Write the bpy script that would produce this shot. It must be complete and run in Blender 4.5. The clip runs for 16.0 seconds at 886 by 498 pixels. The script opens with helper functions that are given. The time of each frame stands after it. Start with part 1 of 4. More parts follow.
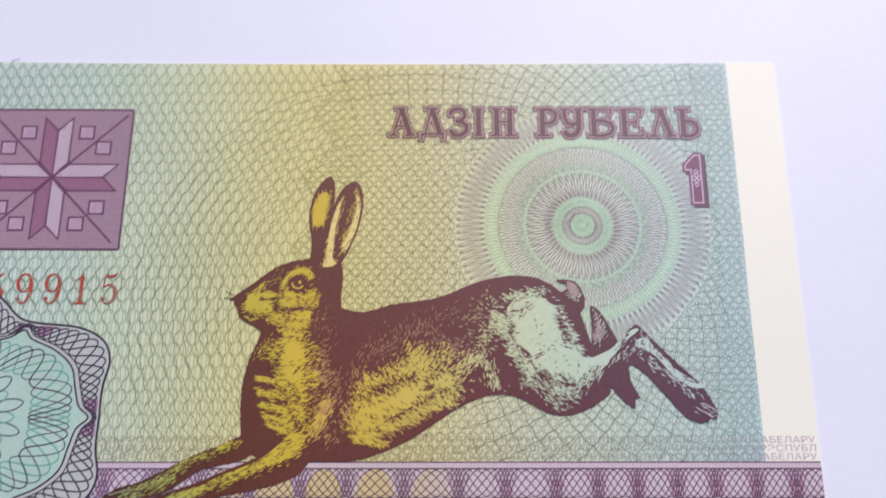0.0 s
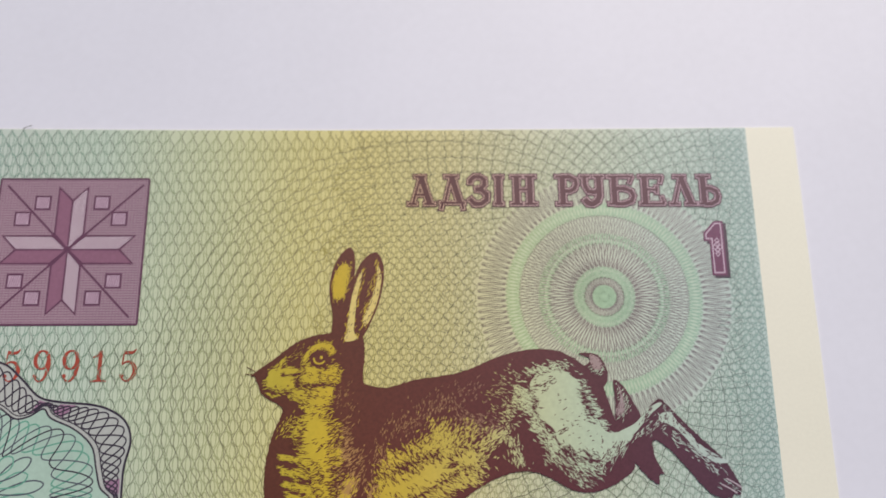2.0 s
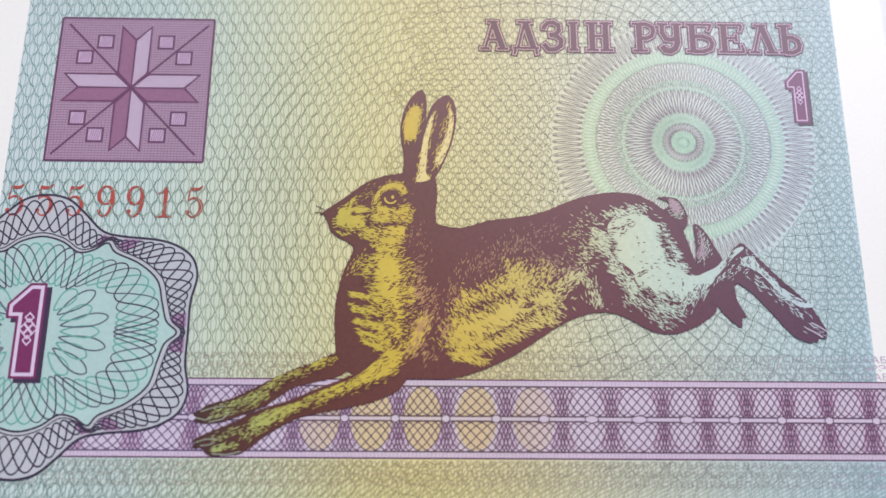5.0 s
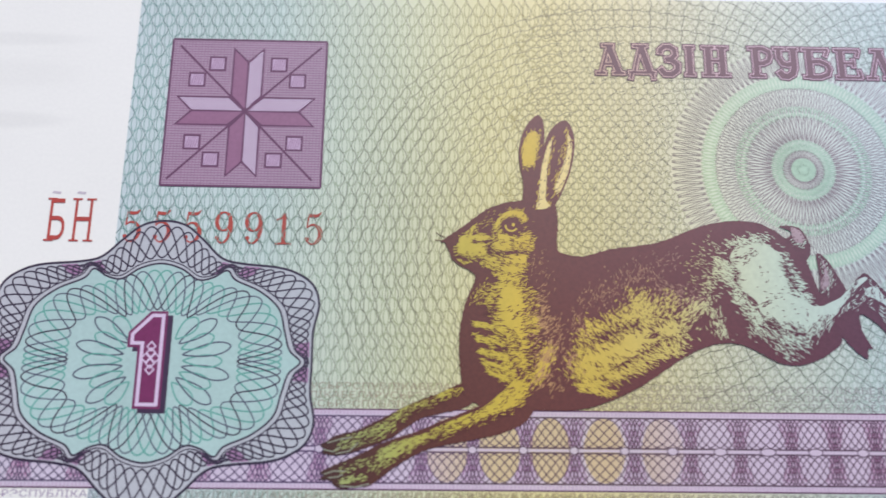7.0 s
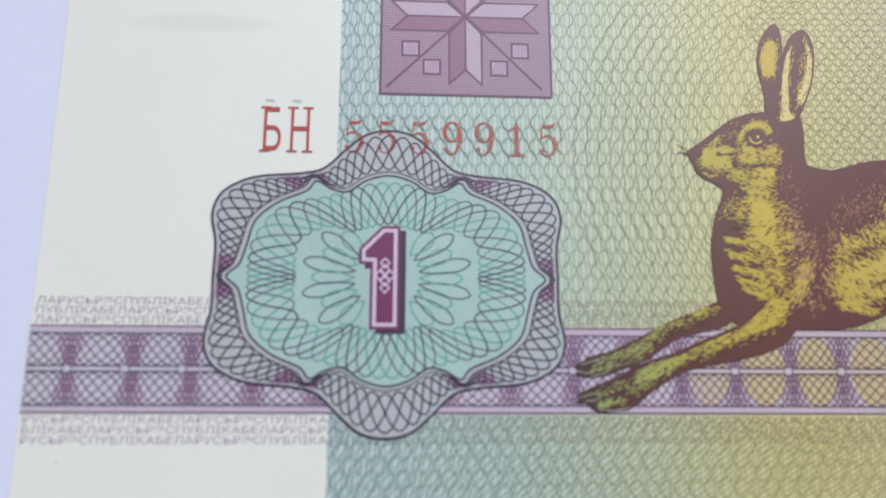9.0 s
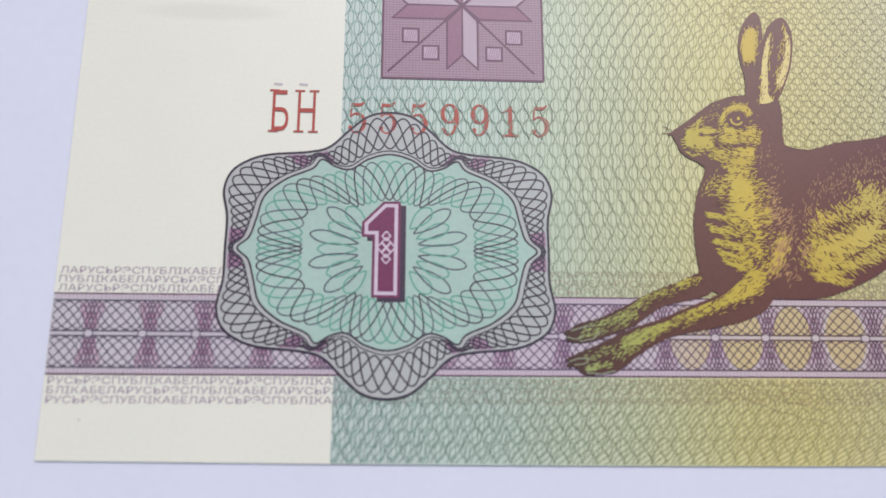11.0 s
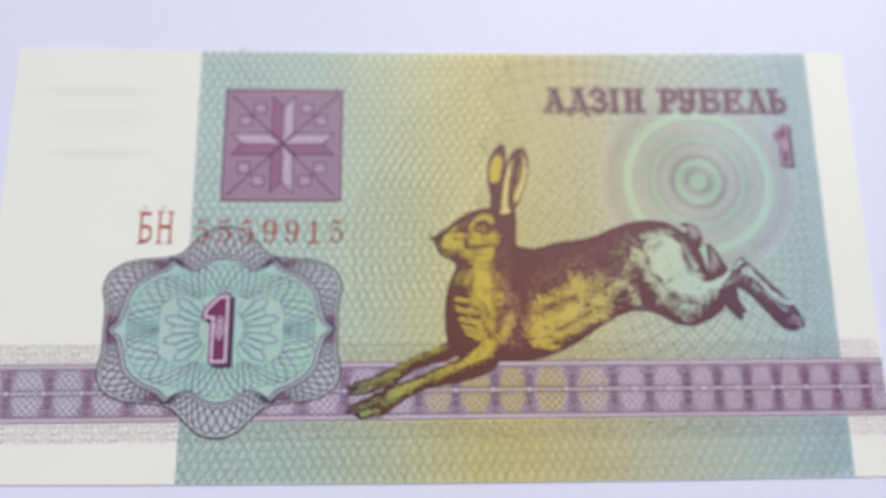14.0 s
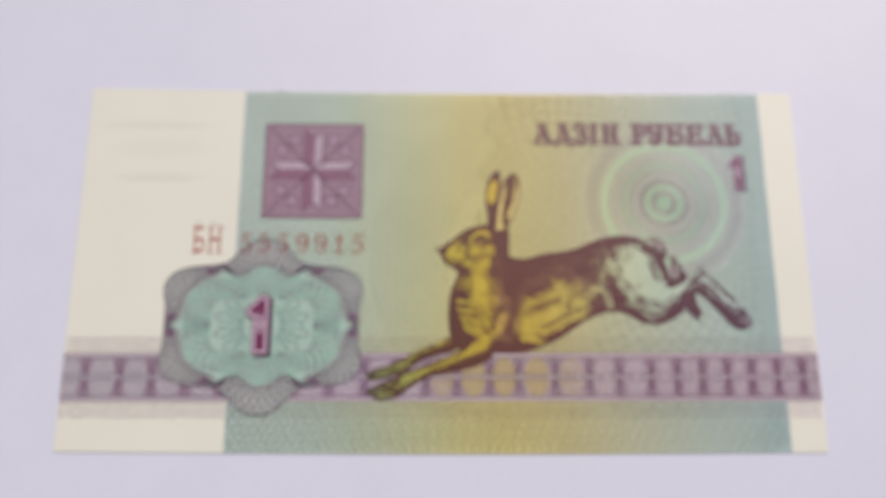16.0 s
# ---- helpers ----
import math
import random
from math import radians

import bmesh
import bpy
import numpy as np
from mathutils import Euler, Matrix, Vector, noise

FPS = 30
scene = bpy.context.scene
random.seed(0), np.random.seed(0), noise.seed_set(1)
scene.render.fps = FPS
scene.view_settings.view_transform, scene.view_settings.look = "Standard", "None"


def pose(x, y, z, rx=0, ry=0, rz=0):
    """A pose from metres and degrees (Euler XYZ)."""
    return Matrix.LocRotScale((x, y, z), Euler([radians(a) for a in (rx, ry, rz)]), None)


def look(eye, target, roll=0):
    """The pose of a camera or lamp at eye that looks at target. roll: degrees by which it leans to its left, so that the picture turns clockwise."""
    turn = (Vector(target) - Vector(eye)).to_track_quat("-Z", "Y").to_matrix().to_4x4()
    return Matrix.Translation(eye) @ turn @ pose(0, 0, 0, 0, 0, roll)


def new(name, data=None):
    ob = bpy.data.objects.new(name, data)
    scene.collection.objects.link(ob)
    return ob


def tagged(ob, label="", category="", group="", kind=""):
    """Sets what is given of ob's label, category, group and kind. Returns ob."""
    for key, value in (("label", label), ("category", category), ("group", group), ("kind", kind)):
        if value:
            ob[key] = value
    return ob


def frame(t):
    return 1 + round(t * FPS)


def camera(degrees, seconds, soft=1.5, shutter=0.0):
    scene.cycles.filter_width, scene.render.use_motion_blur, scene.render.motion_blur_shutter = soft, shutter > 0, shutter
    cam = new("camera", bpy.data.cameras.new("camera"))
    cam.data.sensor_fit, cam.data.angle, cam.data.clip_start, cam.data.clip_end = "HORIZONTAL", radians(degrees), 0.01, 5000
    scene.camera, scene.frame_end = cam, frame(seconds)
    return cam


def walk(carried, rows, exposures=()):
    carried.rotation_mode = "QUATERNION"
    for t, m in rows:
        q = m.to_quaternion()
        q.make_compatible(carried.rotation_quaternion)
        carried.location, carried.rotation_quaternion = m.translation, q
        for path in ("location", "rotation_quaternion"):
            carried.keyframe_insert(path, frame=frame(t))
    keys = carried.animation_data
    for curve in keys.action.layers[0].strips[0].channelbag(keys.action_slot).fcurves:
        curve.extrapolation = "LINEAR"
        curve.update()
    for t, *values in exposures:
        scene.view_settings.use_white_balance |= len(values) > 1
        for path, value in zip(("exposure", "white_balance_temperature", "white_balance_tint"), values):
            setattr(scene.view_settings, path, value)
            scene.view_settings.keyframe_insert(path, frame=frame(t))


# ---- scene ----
LENS = 53.80
cam = camera(LENS, 16.0, soft=1.57, shutter=0.3)
# a phone held over a table, its focus set once
cam.data.dof.use_dof = True
cam.data.dof.focus_distance = 0.0792
cam.data.dof.aperture_fstop = 19.0
PATH = [
    (0, pose(0.07121, 0.00904, 0.07950, 16.771, -0.187, 0.128)),
    (0.5, pose(0.07379, 0.01742, 0.07965, 15.203, -0.151, -0.367)),
    (1, pose(0.07088, 0.02021, 0.08283, 15.691, -0.574, -0.359)),
    (1.5, pose(0.07111, 0.01936, 0.08218, 15.549, -0.493, -0.303)),
    (2, pose(0.06779, 0.01719, 0.08129, 15.786, -1.021, -0.395)),
    (2.5, pose(0.06368, 0.01205, 0.07925, 16.549, -1.336, -0.297)),
    (3, pose(0.06143, 0.00772, 0.07520, 16.006, -1.588, -0.205)),
    (3.5, pose(0.06156, 0.00465, 0.07493, 15.890, -1.586, -0.112)),
    (3.7, pose(0.06153, 0.00385, 0.07461, 15.556, -1.486, 0.042)),
    (5.8, pose(0.06154, 0.00441, 0.07516, 15.564, -0.494, 0.598)),
    (6, pose(0.06137, 0.00459, 0.07498, 15.036, -0.384, 0.663)),
    (6.5, pose(0.05773, 0.00557, 0.07567, 14.900, -0.687, 0.497)),
    (7, pose(0.05023, 0.00750, 0.07499, 14.802, -1.303, 0.605)),
    (7.5, pose(0.04330, 0.00668, 0.07289, 14.780, -1.954, 0.569)),
    (8, pose(0.03640, 0.00396, 0.07110, 14.886, -2.330, 0.568)),
    (8.5, pose(0.03123, 0.00285, 0.06828, 14.775, -2.636, 0.198)),
    (9, pose(0.02784, 0.00182, 0.06731, 14.723, -3.082, 0.033)),
    (11.5, pose(0.02840, -0.00167, 0.07204, 14.760, -2.660, 0.184)),
    (12, pose(0.02985, -0.00084, 0.07370, 14.467, -2.241, 0.304)),
    (12.5, pose(0.03438, 0.00179, 0.07918, 14.517, -2.018, -0.016)),
    (13, pose(0.04068, 0.00196, 0.08596, 13.973, -1.626, 0.241)),
    (13.5, pose(0.04466, 0.00124, 0.09593, 14.527, -2.220, -0.257)),
    (14, pose(0.04959, 0.00095, 0.10189, 14.240, -1.811, -0.513)),
    (14.5, pose(0.05232, 0.00053, 0.10984, 13.593, -1.228, -0.609)),
    (15, pose(0.05265, -0.00019, 0.11302, 13.926, -1.240, -0.796)),
    (15.5, pose(0.04966, -0.00215, 0.11595, 14.522, -1.475, -0.358)),
    (16, pose(0.05043, -0.00409, 0.12131, 14.938, -0.956, 0.033)),
]
EXPOSURES = [(0, 0.36, 6300, 17), (0.5, 0.07, 6400, 13), (1.5, 0.08, 6680, 11), (2.5, 0.28, 7050, 10), (3, 0.45, 6800, 14), (3.6, 0.46, 6250, 16), (6.5, 0.45, 5900, 20),
             (7.5, 0.28, 5820, 14), (8.5, 0.21, 5850, 11), (11.5, 0.22, 6300, 12), (13, 0.30, 6050, 15), (13.5, 0.33, 6060, 14), (15, 0.12, 6600, 13), (16, 0.11, 6850, 14)]
walk(cam, PATH, EXPOSURES)

# ---- light: soft daylight from above ----
world = bpy.data.worlds.new("daylight")
scene.world = world
world.use_nodes = True
wn = world.node_tree.nodes
sky = wn.new("ShaderNodeTexSky")
sky.sky_type, sky.sun_disc = "NISHITA", False
sky.sun_elevation, sky.sun_rotation = radians(44), radians(22)
world.node_tree.links.new(sky.outputs[0], wn["Background"].inputs[0])
wn["Background"].inputs[1].default_value = 0.06
sun = new("sun", bpy.data.lights.new("sun", "SUN"))
sun.data.energy, sun.data.angle, sun.data.color = 2.85, radians(44), (1.0, 0.93, 0.90)
sun.matrix_world = look((0.27, 0.66, 0.70), (0, 0, 0))

# ---- materials ----
MM = 0.001


def lin(*rgb):
    """Linear colour from a colour chart's 0 to 255."""
    return tuple((c / 255 / 12.92) if c / 255 < 0.04045 else ((c / 255 + 0.055) / 1.055) ** 2.4 for c in rgb) + (1.0,)


def surface(name, stops, grain=0.05, grain_size=0.4, rough=0.42, bump=0.15, blot=0.04):
    """A matt paper or ink. stops: (millimetres along the note, colour), so that one ink may run from hue to hue, as in rainbow printing."""
    m = bpy.data.materials.new(name)
    m.use_nodes = True
    n, link = m.node_tree.nodes, m.node_tree.links.new
    b = n["Principled BSDF"]
    geo = n.new("ShaderNodeNewGeometry")
    if len(stops) > 1:
        sep = n.new("ShaderNodeSeparateXYZ")
        link(geo.outputs["Position"], sep.inputs[0])
        rng = n.new("ShaderNodeMapRange")
        rng.inputs["From Max"].default_value = 0.105
        link(sep.outputs[0], rng.inputs["Value"])
        ramp = n.new("ShaderNodeValToRGB")
        link(rng.outputs[0], ramp.inputs[0])
        els = ramp.color_ramp.elements
        while len(els) < len(stops):
            els.new(0.5)
        for e, (x, c) in zip(els, stops):
            e.position = x / 105
        for e, (x, c) in zip(els, stops):
            e.color = lin(*c)
        colour = ramp.outputs[0]
    else:
        rgb = n.new("ShaderNodeRGB")
        rgb.outputs[0].default_value = lin(*stops[0][1])
        colour = rgb.outputs[0]
    fine, broad = n.new("ShaderNodeTexNoise"), n.new("ShaderNodeTexNoise")
    for tex, size in ((fine, grain_size), (broad, 9.0)):
        link(geo.outputs["Position"], tex.inputs["Vector"])
        tex.inputs["Scale"].default_value = 1 / (size * MM)
        tex.inputs["Detail"].default_value = 3
    hsv = colour
    for tex, amount in ((fine, grain), (broad, blot)):
        r = n.new("ShaderNodeMapRange")
        r.inputs["From Min"].default_value, r.inputs["From Max"].default_value = 0.3, 0.7
        r.inputs["To Min"].default_value, r.inputs["To Max"].default_value = 1 - amount, 1 + amount
        link(tex.outputs[0], r.inputs["Value"])
        mul = n.new("ShaderNodeVectorMath")
        mul.operation = "SCALE"
        link(hsv, mul.inputs[0])
        link(r.outputs[0], mul.inputs["Scale"])
        hsv = mul.outputs[0]
    link(hsv, b.inputs["Base Color"])
    b.inputs["Roughness"].default_value = rough
    b.inputs["Specular IOR Level"].default_value = 0.5
    if bump:
        bp = n.new("ShaderNodeBump")
        bp.inputs["Strength"].default_value = bump
        bp.inputs["Distance"].default_value = 0.00002
        link(fine.outputs[0], bp.inputs["Height"])
        link(bp.outputs[0], b.inputs["Normal"])
    return m


M_TABLE = surface("white_tabletop", [(0, (222, 224, 234))], grain=0.012, grain_size=0.9, rough=0.46, bump=0.2, blot=0.012)
M_PAPER = surface("cream_banknote_paper", [(0, (234, 233, 215))], grain=0.015, grain_size=0.35, bump=0.3, blot=0.012)
M_FIELD = surface("rainbow_underprint", [(22, (196, 208, 199)), (36, (191, 207, 190)), (47, (201, 207, 167)), (55, (212, 207, 145)), (62, (215, 205, 136)), (70, (210, 203, 148)),
                                         (80, (200, 205, 176)), (90, (190, 205, 192)), (101, (182, 202, 198))], grain=0.03, blot=0.03)
M_NET = surface("rainbow_line_ink", [(22, (114, 156, 140)), (36, (134, 160, 138)), (48, (152, 160, 112)), (57, (166, 156, 84)), (62, (164, 154, 86)), (70, (166, 158, 100)),
                                     (80, (162, 172, 136)), (90, (150, 174, 156)), (101, (134, 166, 160))], grain=0.08)
M_NET_DARK = surface("grey_line_ink", [(22, (94, 124, 113)), (36, (110, 126, 110)), (48, (123, 125, 94)), (56, (142, 134, 86)), (62, (150, 141, 92)), (75, (152, 147, 114)), (88, (150, 160, 144)), (101, (128, 154, 150))], grain=0.1)
M_RING = surface("pale_green_ring_ink", [(70, (202, 205, 150)), (80, (190, 205, 170)), (95, (181, 203, 186))], grain=0.04)
M_RING_LINE = surface("grey_mauve_ring_ink", [(70, (136, 124, 96)), (80, (138, 128, 118)), (95, (140, 134, 138))], grain=0.08)
M_RING_GREEN = surface("green_ring_ink", [(70, (172, 184, 120)), (85, (160, 192, 158)), (96, (150, 186, 168))], grain=0.08)
M_BAND = surface("pale_mauve_band", [(0, (202, 194, 196)), (45, (200, 186, 193)), (62, (204, 190, 184)), (80, (200, 184, 190)), (105, (202, 186, 192))], grain=0.04)
M_WEDGE = surface("band_wedge_ink", [(0, (196, 174, 182)), (30, (190, 164, 176)), (52, (190, 168, 178)), (60, (194, 172, 180)), (70, (194, 174, 180)), (80, (193, 170, 180)), (105, (188, 158, 174))], grain=0.06)
M_BAND_LINE = surface("band_lattice_ink", [(0, (82, 76, 90)), (40, (92, 74, 100)), (60, (90, 66, 68)), (80, (86, 62, 74)), (105, (88, 60, 78))], grain=0.1)
M_FAN = surface("magenta_fan_ink", [(0, (158, 102, 130)), (22, (152, 98, 130)), (45, (144, 102, 134)), (75, (142, 100, 120)), (105, (140, 80, 116))], grain=0.08)
M_TICK = surface("pink_tick_ink", [(0, (190, 166, 178))], grain=0.08)
M_MICRO = surface("microtext_ink", [(0, (164, 148, 160)), (22, (164, 148, 160)), (24, (146, 156, 148)), (60, (166, 144, 96)), (80, (146, 144, 126)), (99, (148, 150, 152)), (101, (192, 168, 184))], grain=0.08)
M_PANEL = surface("mauve_panel_ink", [(26, (165, 141, 150)), (41, (161, 139, 147))], grain=0.04)
M_PANEL_LINE = surface("panel_hatch_ink", [(0, (144, 108, 128))], grain=0.08)
M_STAR_DARK = surface("plum_star_ink", [(0, (141, 98, 119))], grain=0.06)
M_STAR_LIGHT = surface("pale_star_ink", [(0, (212, 200, 206))], grain=0.04)
M_OUTLINE = surface("dark_plum_outline", [(0, (100, 60, 84))], grain=0.08)
M_TITLE = surface("maroon_title_ink", [(65, (84, 42, 40)), (80, (82, 40, 52)), (97, (82, 42, 64))], grain=0.1)
M_TITLE_LINE = surface("title_inline_ink", [(65, (208, 172, 134)), (80, (196, 164, 166)), (97, (192, 164, 178))], grain=0.05)
M_TITLE_FILL = surface("title_core_ink", [(65, (88, 42, 38)), (80, (86, 40, 50)), (97, (84, 42, 62))], grain=0.08)
M_SERIAL = surface("red_serial_ink", [(0, (182, 74, 62)), (22, (174, 72, 58)), (42, (158, 72, 54))], grain=0.14, grain_size=0.25)
M_MED = surface("lilac_grey_medallion", [(13, (184, 185, 180)), (41, (180, 185, 179))], grain=0.04)
M_MED_IN = surface("aqua_medallion", [(13, (172, 197, 183)), (41, (169, 197, 181))], grain=0.04, blot=0.05)
M_MED_DARK = surface("plum_medallion_ground", [(13, (160, 122, 146)), (41, (158, 122, 146))], grain=0.06)
M_MED_LINE = surface("slate_plum_line_ink", [(13, (58, 46, 60)), (41, (56, 48, 62))], grain=0.1)
M_MED_SOFT = surface("grey_loop_ink", [(13, (84, 90, 100)), (41, (82, 88, 98))], grain=0.1)
M_MED_GREEN = surface("green_loop_ink", [(13, (100, 164, 142)), (41, (98, 160, 138))], grain=0.1)
M_ONE = surface("plum_numeral_ink", [(0, (118, 44, 84)), (60, (114, 48, 84)), (105, (108, 58, 92))], grain=0.08)
M_SHADE = surface("slate_shadow_ink", [(0, (58, 44, 62)), (105, (74, 52, 72))], grain=0.08)
M_ONE_LINE = surface("pale_numeral_line", [(0, (214, 196, 206)), (105, (200, 178, 196))], grain=0.03)
M_HARE = surface("brown_plum_engraving_ink", [(41, (70, 46, 36)), (50, (90, 48, 32)), (60, (98, 50, 35)), (70, (97, 45, 38)), (78, (92, 42, 45)), (88, (86, 44, 58)), (96, (80, 46, 64))], grain=0.12, grain_size=0.3)
M_COAT = surface("rainbow_coat_ink", [(41, (150, 164, 104)), (47, (164, 170, 84)), (53, (186, 170, 56)), (59, (202, 174, 50)), (66, (202, 176, 66)), (72, (200, 182, 90)),
                                      (77, (192, 198, 154)), (83, (186, 204, 176)), (96, (184, 202, 198))], grain=0.05)
M_EAR = surface("peach_ear_ink", [(0, (222, 202, 122))], grain=0.06)
M_TOE = surface("pale_toe_ink", [(41, (138, 142, 112)), (96, (190, 176, 184))], grain=0.06)
M_ARC = surface("fine_dark_net_ink", [(58, (134, 124, 70)), (70, (100, 98, 66)), (78, (92, 96, 74)), (88, (108, 120, 106)), (97, (112, 130, 124))], grain=0.1)
M_OCHRE = surface("ochre_band_ink", [(48, (200, 182, 178)), (56, (204, 184, 132)), (66, (204, 182, 132)), (71, (203, 184, 168)), (80, (202, 184, 188))], grain=0.05)
M_GHOST_INK = surface("grey_offset_ink", [(0, (196, 186, 184))], grain=0.1)
M_FLECK = surface("tan_fleck_ink", [(50, (180, 140, 74)), (62, (178, 136, 82)), (70, (168, 130, 92)), (78, (160, 128, 118)), (90, (168, 156, 160))], grain=0.08)
M_SQUARE = surface("pale_square_ink", [(0, (184, 158, 174))], grain=0.05)
M_FIBRE = surface("dark_fibre", [(0, (70, 66, 66))], grain=0.1)


def show_through(m, patches):
    """Faint grey areas where the back's print shows through the paper. patches: middle, half size, strength."""
    n, link = m.node_tree.nodes, m.node_tree.links.new
    base = n["Principled BSDF"].inputs["Base Color"]
    colour = base.links[0].from_socket
    geo = n.new("ShaderNodeNewGeometry")
    for x, y, w, h, k in patches:
        mp = n.new("ShaderNodeMapping")
        mp.vector_type = "TEXTURE"
        mp.inputs["Location"].default_value = (x * MM, y * MM, 0)
        mp.inputs["Scale"].default_value = (w * MM, h * MM, 1)
        link(geo.outputs["Position"], mp.inputs["Vector"])
        ball = n.new("ShaderNodeTexGradient")
        ball.gradient_type = "SPHERICAL"
        link(mp.outputs[0], ball.inputs[0])
        r = n.new("ShaderNodeMapRange")
        r.interpolation_type = "SMOOTHSTEP"
        r.inputs["From Max"].default_value = 0.6
        r.inputs["To Min"].default_value, r.inputs["To Max"].default_value = 1.0, 1.0 - k
        link(ball.outputs["Fac"], r.inputs["Value"])
        mul = n.new("ShaderNodeVectorMath")
        mul.operation = "SCALE"
        link(colour, mul.inputs[0])
        link(r.outputs[0], mul.inputs["Scale"])
        colour = mul.outputs[0]
    link(colour, base)


show_through(M_PAPER, [(11, 38.9, 8.0, 1.1, 0.07), (10, 47.1, 11.0, 0.9, 0.06), (11, 43.5, 9, 2.0, 0.03)])


# ---- helpers for printing ----
def layer(n):
    """Height of the nth film of ink over the paper."""
    return n * 6e-6


def part(name, data, material, parent, label=""):
    """Links a bmesh or mesh as one object under a thing or part."""
    if isinstance(data, bmesh.types.BMesh):
        mesh = bpy.data.meshes.new(name)
        data.to_mesh(mesh)
        data.free()
    else:
        mesh = data
    mesh.name = name
    mesh.materials.clear()
    mesh.materials.append(material)
    ob = new(name, mesh)
    ob.parent = parent
    return tagged(ob, label)


def lines(curves, width, n, closed=False, loose=False):
    """Printed lines: each curve, in mm, becomes a flat ribbon of ink."""
    verts, faces = [], []
    for j, c in enumerate(curves):
        c = np.asarray(c, float)
        if len(c) < 2:
            continue
        z = layer(n) + (j % 24) * 5e-8
        if not closed and len(c) > 3 and np.allclose(c[0], c[-1]):
            c, ring = c[:-1], True
        else:
            ring = closed
        e = (np.roll(c, -1, 0) if ring else np.vstack([c[1:], 2 * c[-1:] - c[-2:-1]])) - c
        e /= np.maximum(np.hypot(e[:, 0], e[:, 1]), 1e-9)[:, None]
        back = np.roll(e, 1, 0) if ring else np.vstack([e[:1], e[:-1]])
        both = np.c_[-e[:, 1] - back[:, 1], e[:, 0] + back[:, 0]]
        side = both / np.maximum(1 + (e * back).sum(1), 0.4)[:, None] * width / 2
        base, k = len(verts), len(c)
        for a, b in zip(c + side, c - side):
            verts += [(a[0] * MM, a[1] * MM, z), (b[0] * MM, b[1] * MM, z)]
        for i in range(k if ring else k - 1):
            e = (i + 1) % k
            if loose:  # a ribbon that crosses itself: each stretch a hair above the last
                quad = [verts[base + 2 * i], verts[base + 2 * i + 1], verts[base + 2 * e + 1], verts[base + 2 * e]]
                faces.append(tuple(range(len(verts), len(verts) + 4)))
                verts += [(x, y, z + 1.5e-7 * (i % 30)) for x, y, z in quad]
                continue
            faces.append((base + 2 * i, base + 2 * i + 1, base + 2 * e + 1, base + 2 * e))
    mesh = bpy.data.meshes.new("lines")
    mesh.from_pydata(verts, [], faces)
    return mesh


def each(name, curves, width, n, material, parent, closed=False, label=""):
    """Every curve as a printed line of its own."""
    return [part(name, lines([c], width, n + 0.01 * j, closed), material, parent, label) for j, c in enumerate(curves)]


def clip(curve, keep):
    """The runs of a curve that lie where keep(x, y) holds."""
    ok = keep(curve[:, 0], curve[:, 1])
    runs, start = [], None
    for i, o in enumerate(ok):
        if o and start is None:
            start = i
        if start is not None and (not o or i == len(ok) - 1):
            if i - start > 2:
                runs.append(curve[start:i])
            start = None
    return runs


def fills(shapes, n):
    """Flat areas of ink from closed outlines in mm."""
    bm = bmesh.new()
    for j, s in enumerate(shapes):
        f = bm.faces.new([bm.verts.new((x * MM, y * MM, layer(n) + (j % 24) * 5e-8)) for x, y in s])
        f.normal_update()
        if f.normal.z < 0:
            f.normal_flip()
    bmesh.ops.triangulate(bm, faces=bm.faces[:])
    return bm


def smooth(points, steps=6):
    """A closed round outline through the points."""
    p = np.asarray(points, float)
    a, b, c, d = np.roll(p, 1, 0), p, np.roll(p, -1, 0), np.roll(p, -2, 0)
    t = (np.arange(steps) / steps)[None, :, None]
    a, b, c, d = (q[:, None, :] for q in (a, b, c, d))
    q = 0.5 * (2 * b + (c - a) * t + (2 * a - 5 * b + 4 * c - d) * t**2 + (3 * b - a - 3 * c + d) * t**3)
    return q.reshape(-1, 2)


def inside(points, poly):
    """Which of the points lie inside a closed outline."""
    x, y = points[:, 0][:, None], points[:, 1][:, None]
    x0, y0 = poly[:, 0][None], poly[:, 1][None]
    x1, y1 = np.roll(poly[:, 0], -1)[None], np.roll(poly[:, 1], -1)[None]
    cross = ((y0 > y) != (y1 > y)) & (x < (x1 - x0) * (y - y0) / np.where(y1 == y0, 1e-9, y1 - y0) + x0)
    return cross.sum(1) % 2 == 1


def gap_to(points, poly):
    """How far the points lie from an outline."""
    dense = np.concatenate([poly + (np.roll(poly, -1, 0) - poly) * s for s in (0, 0.5)])
    return np.sqrt(((points[:, None] - dense[None]) ** 2).sum(-1)).min(1)


rng = np.random.default_rng(7)


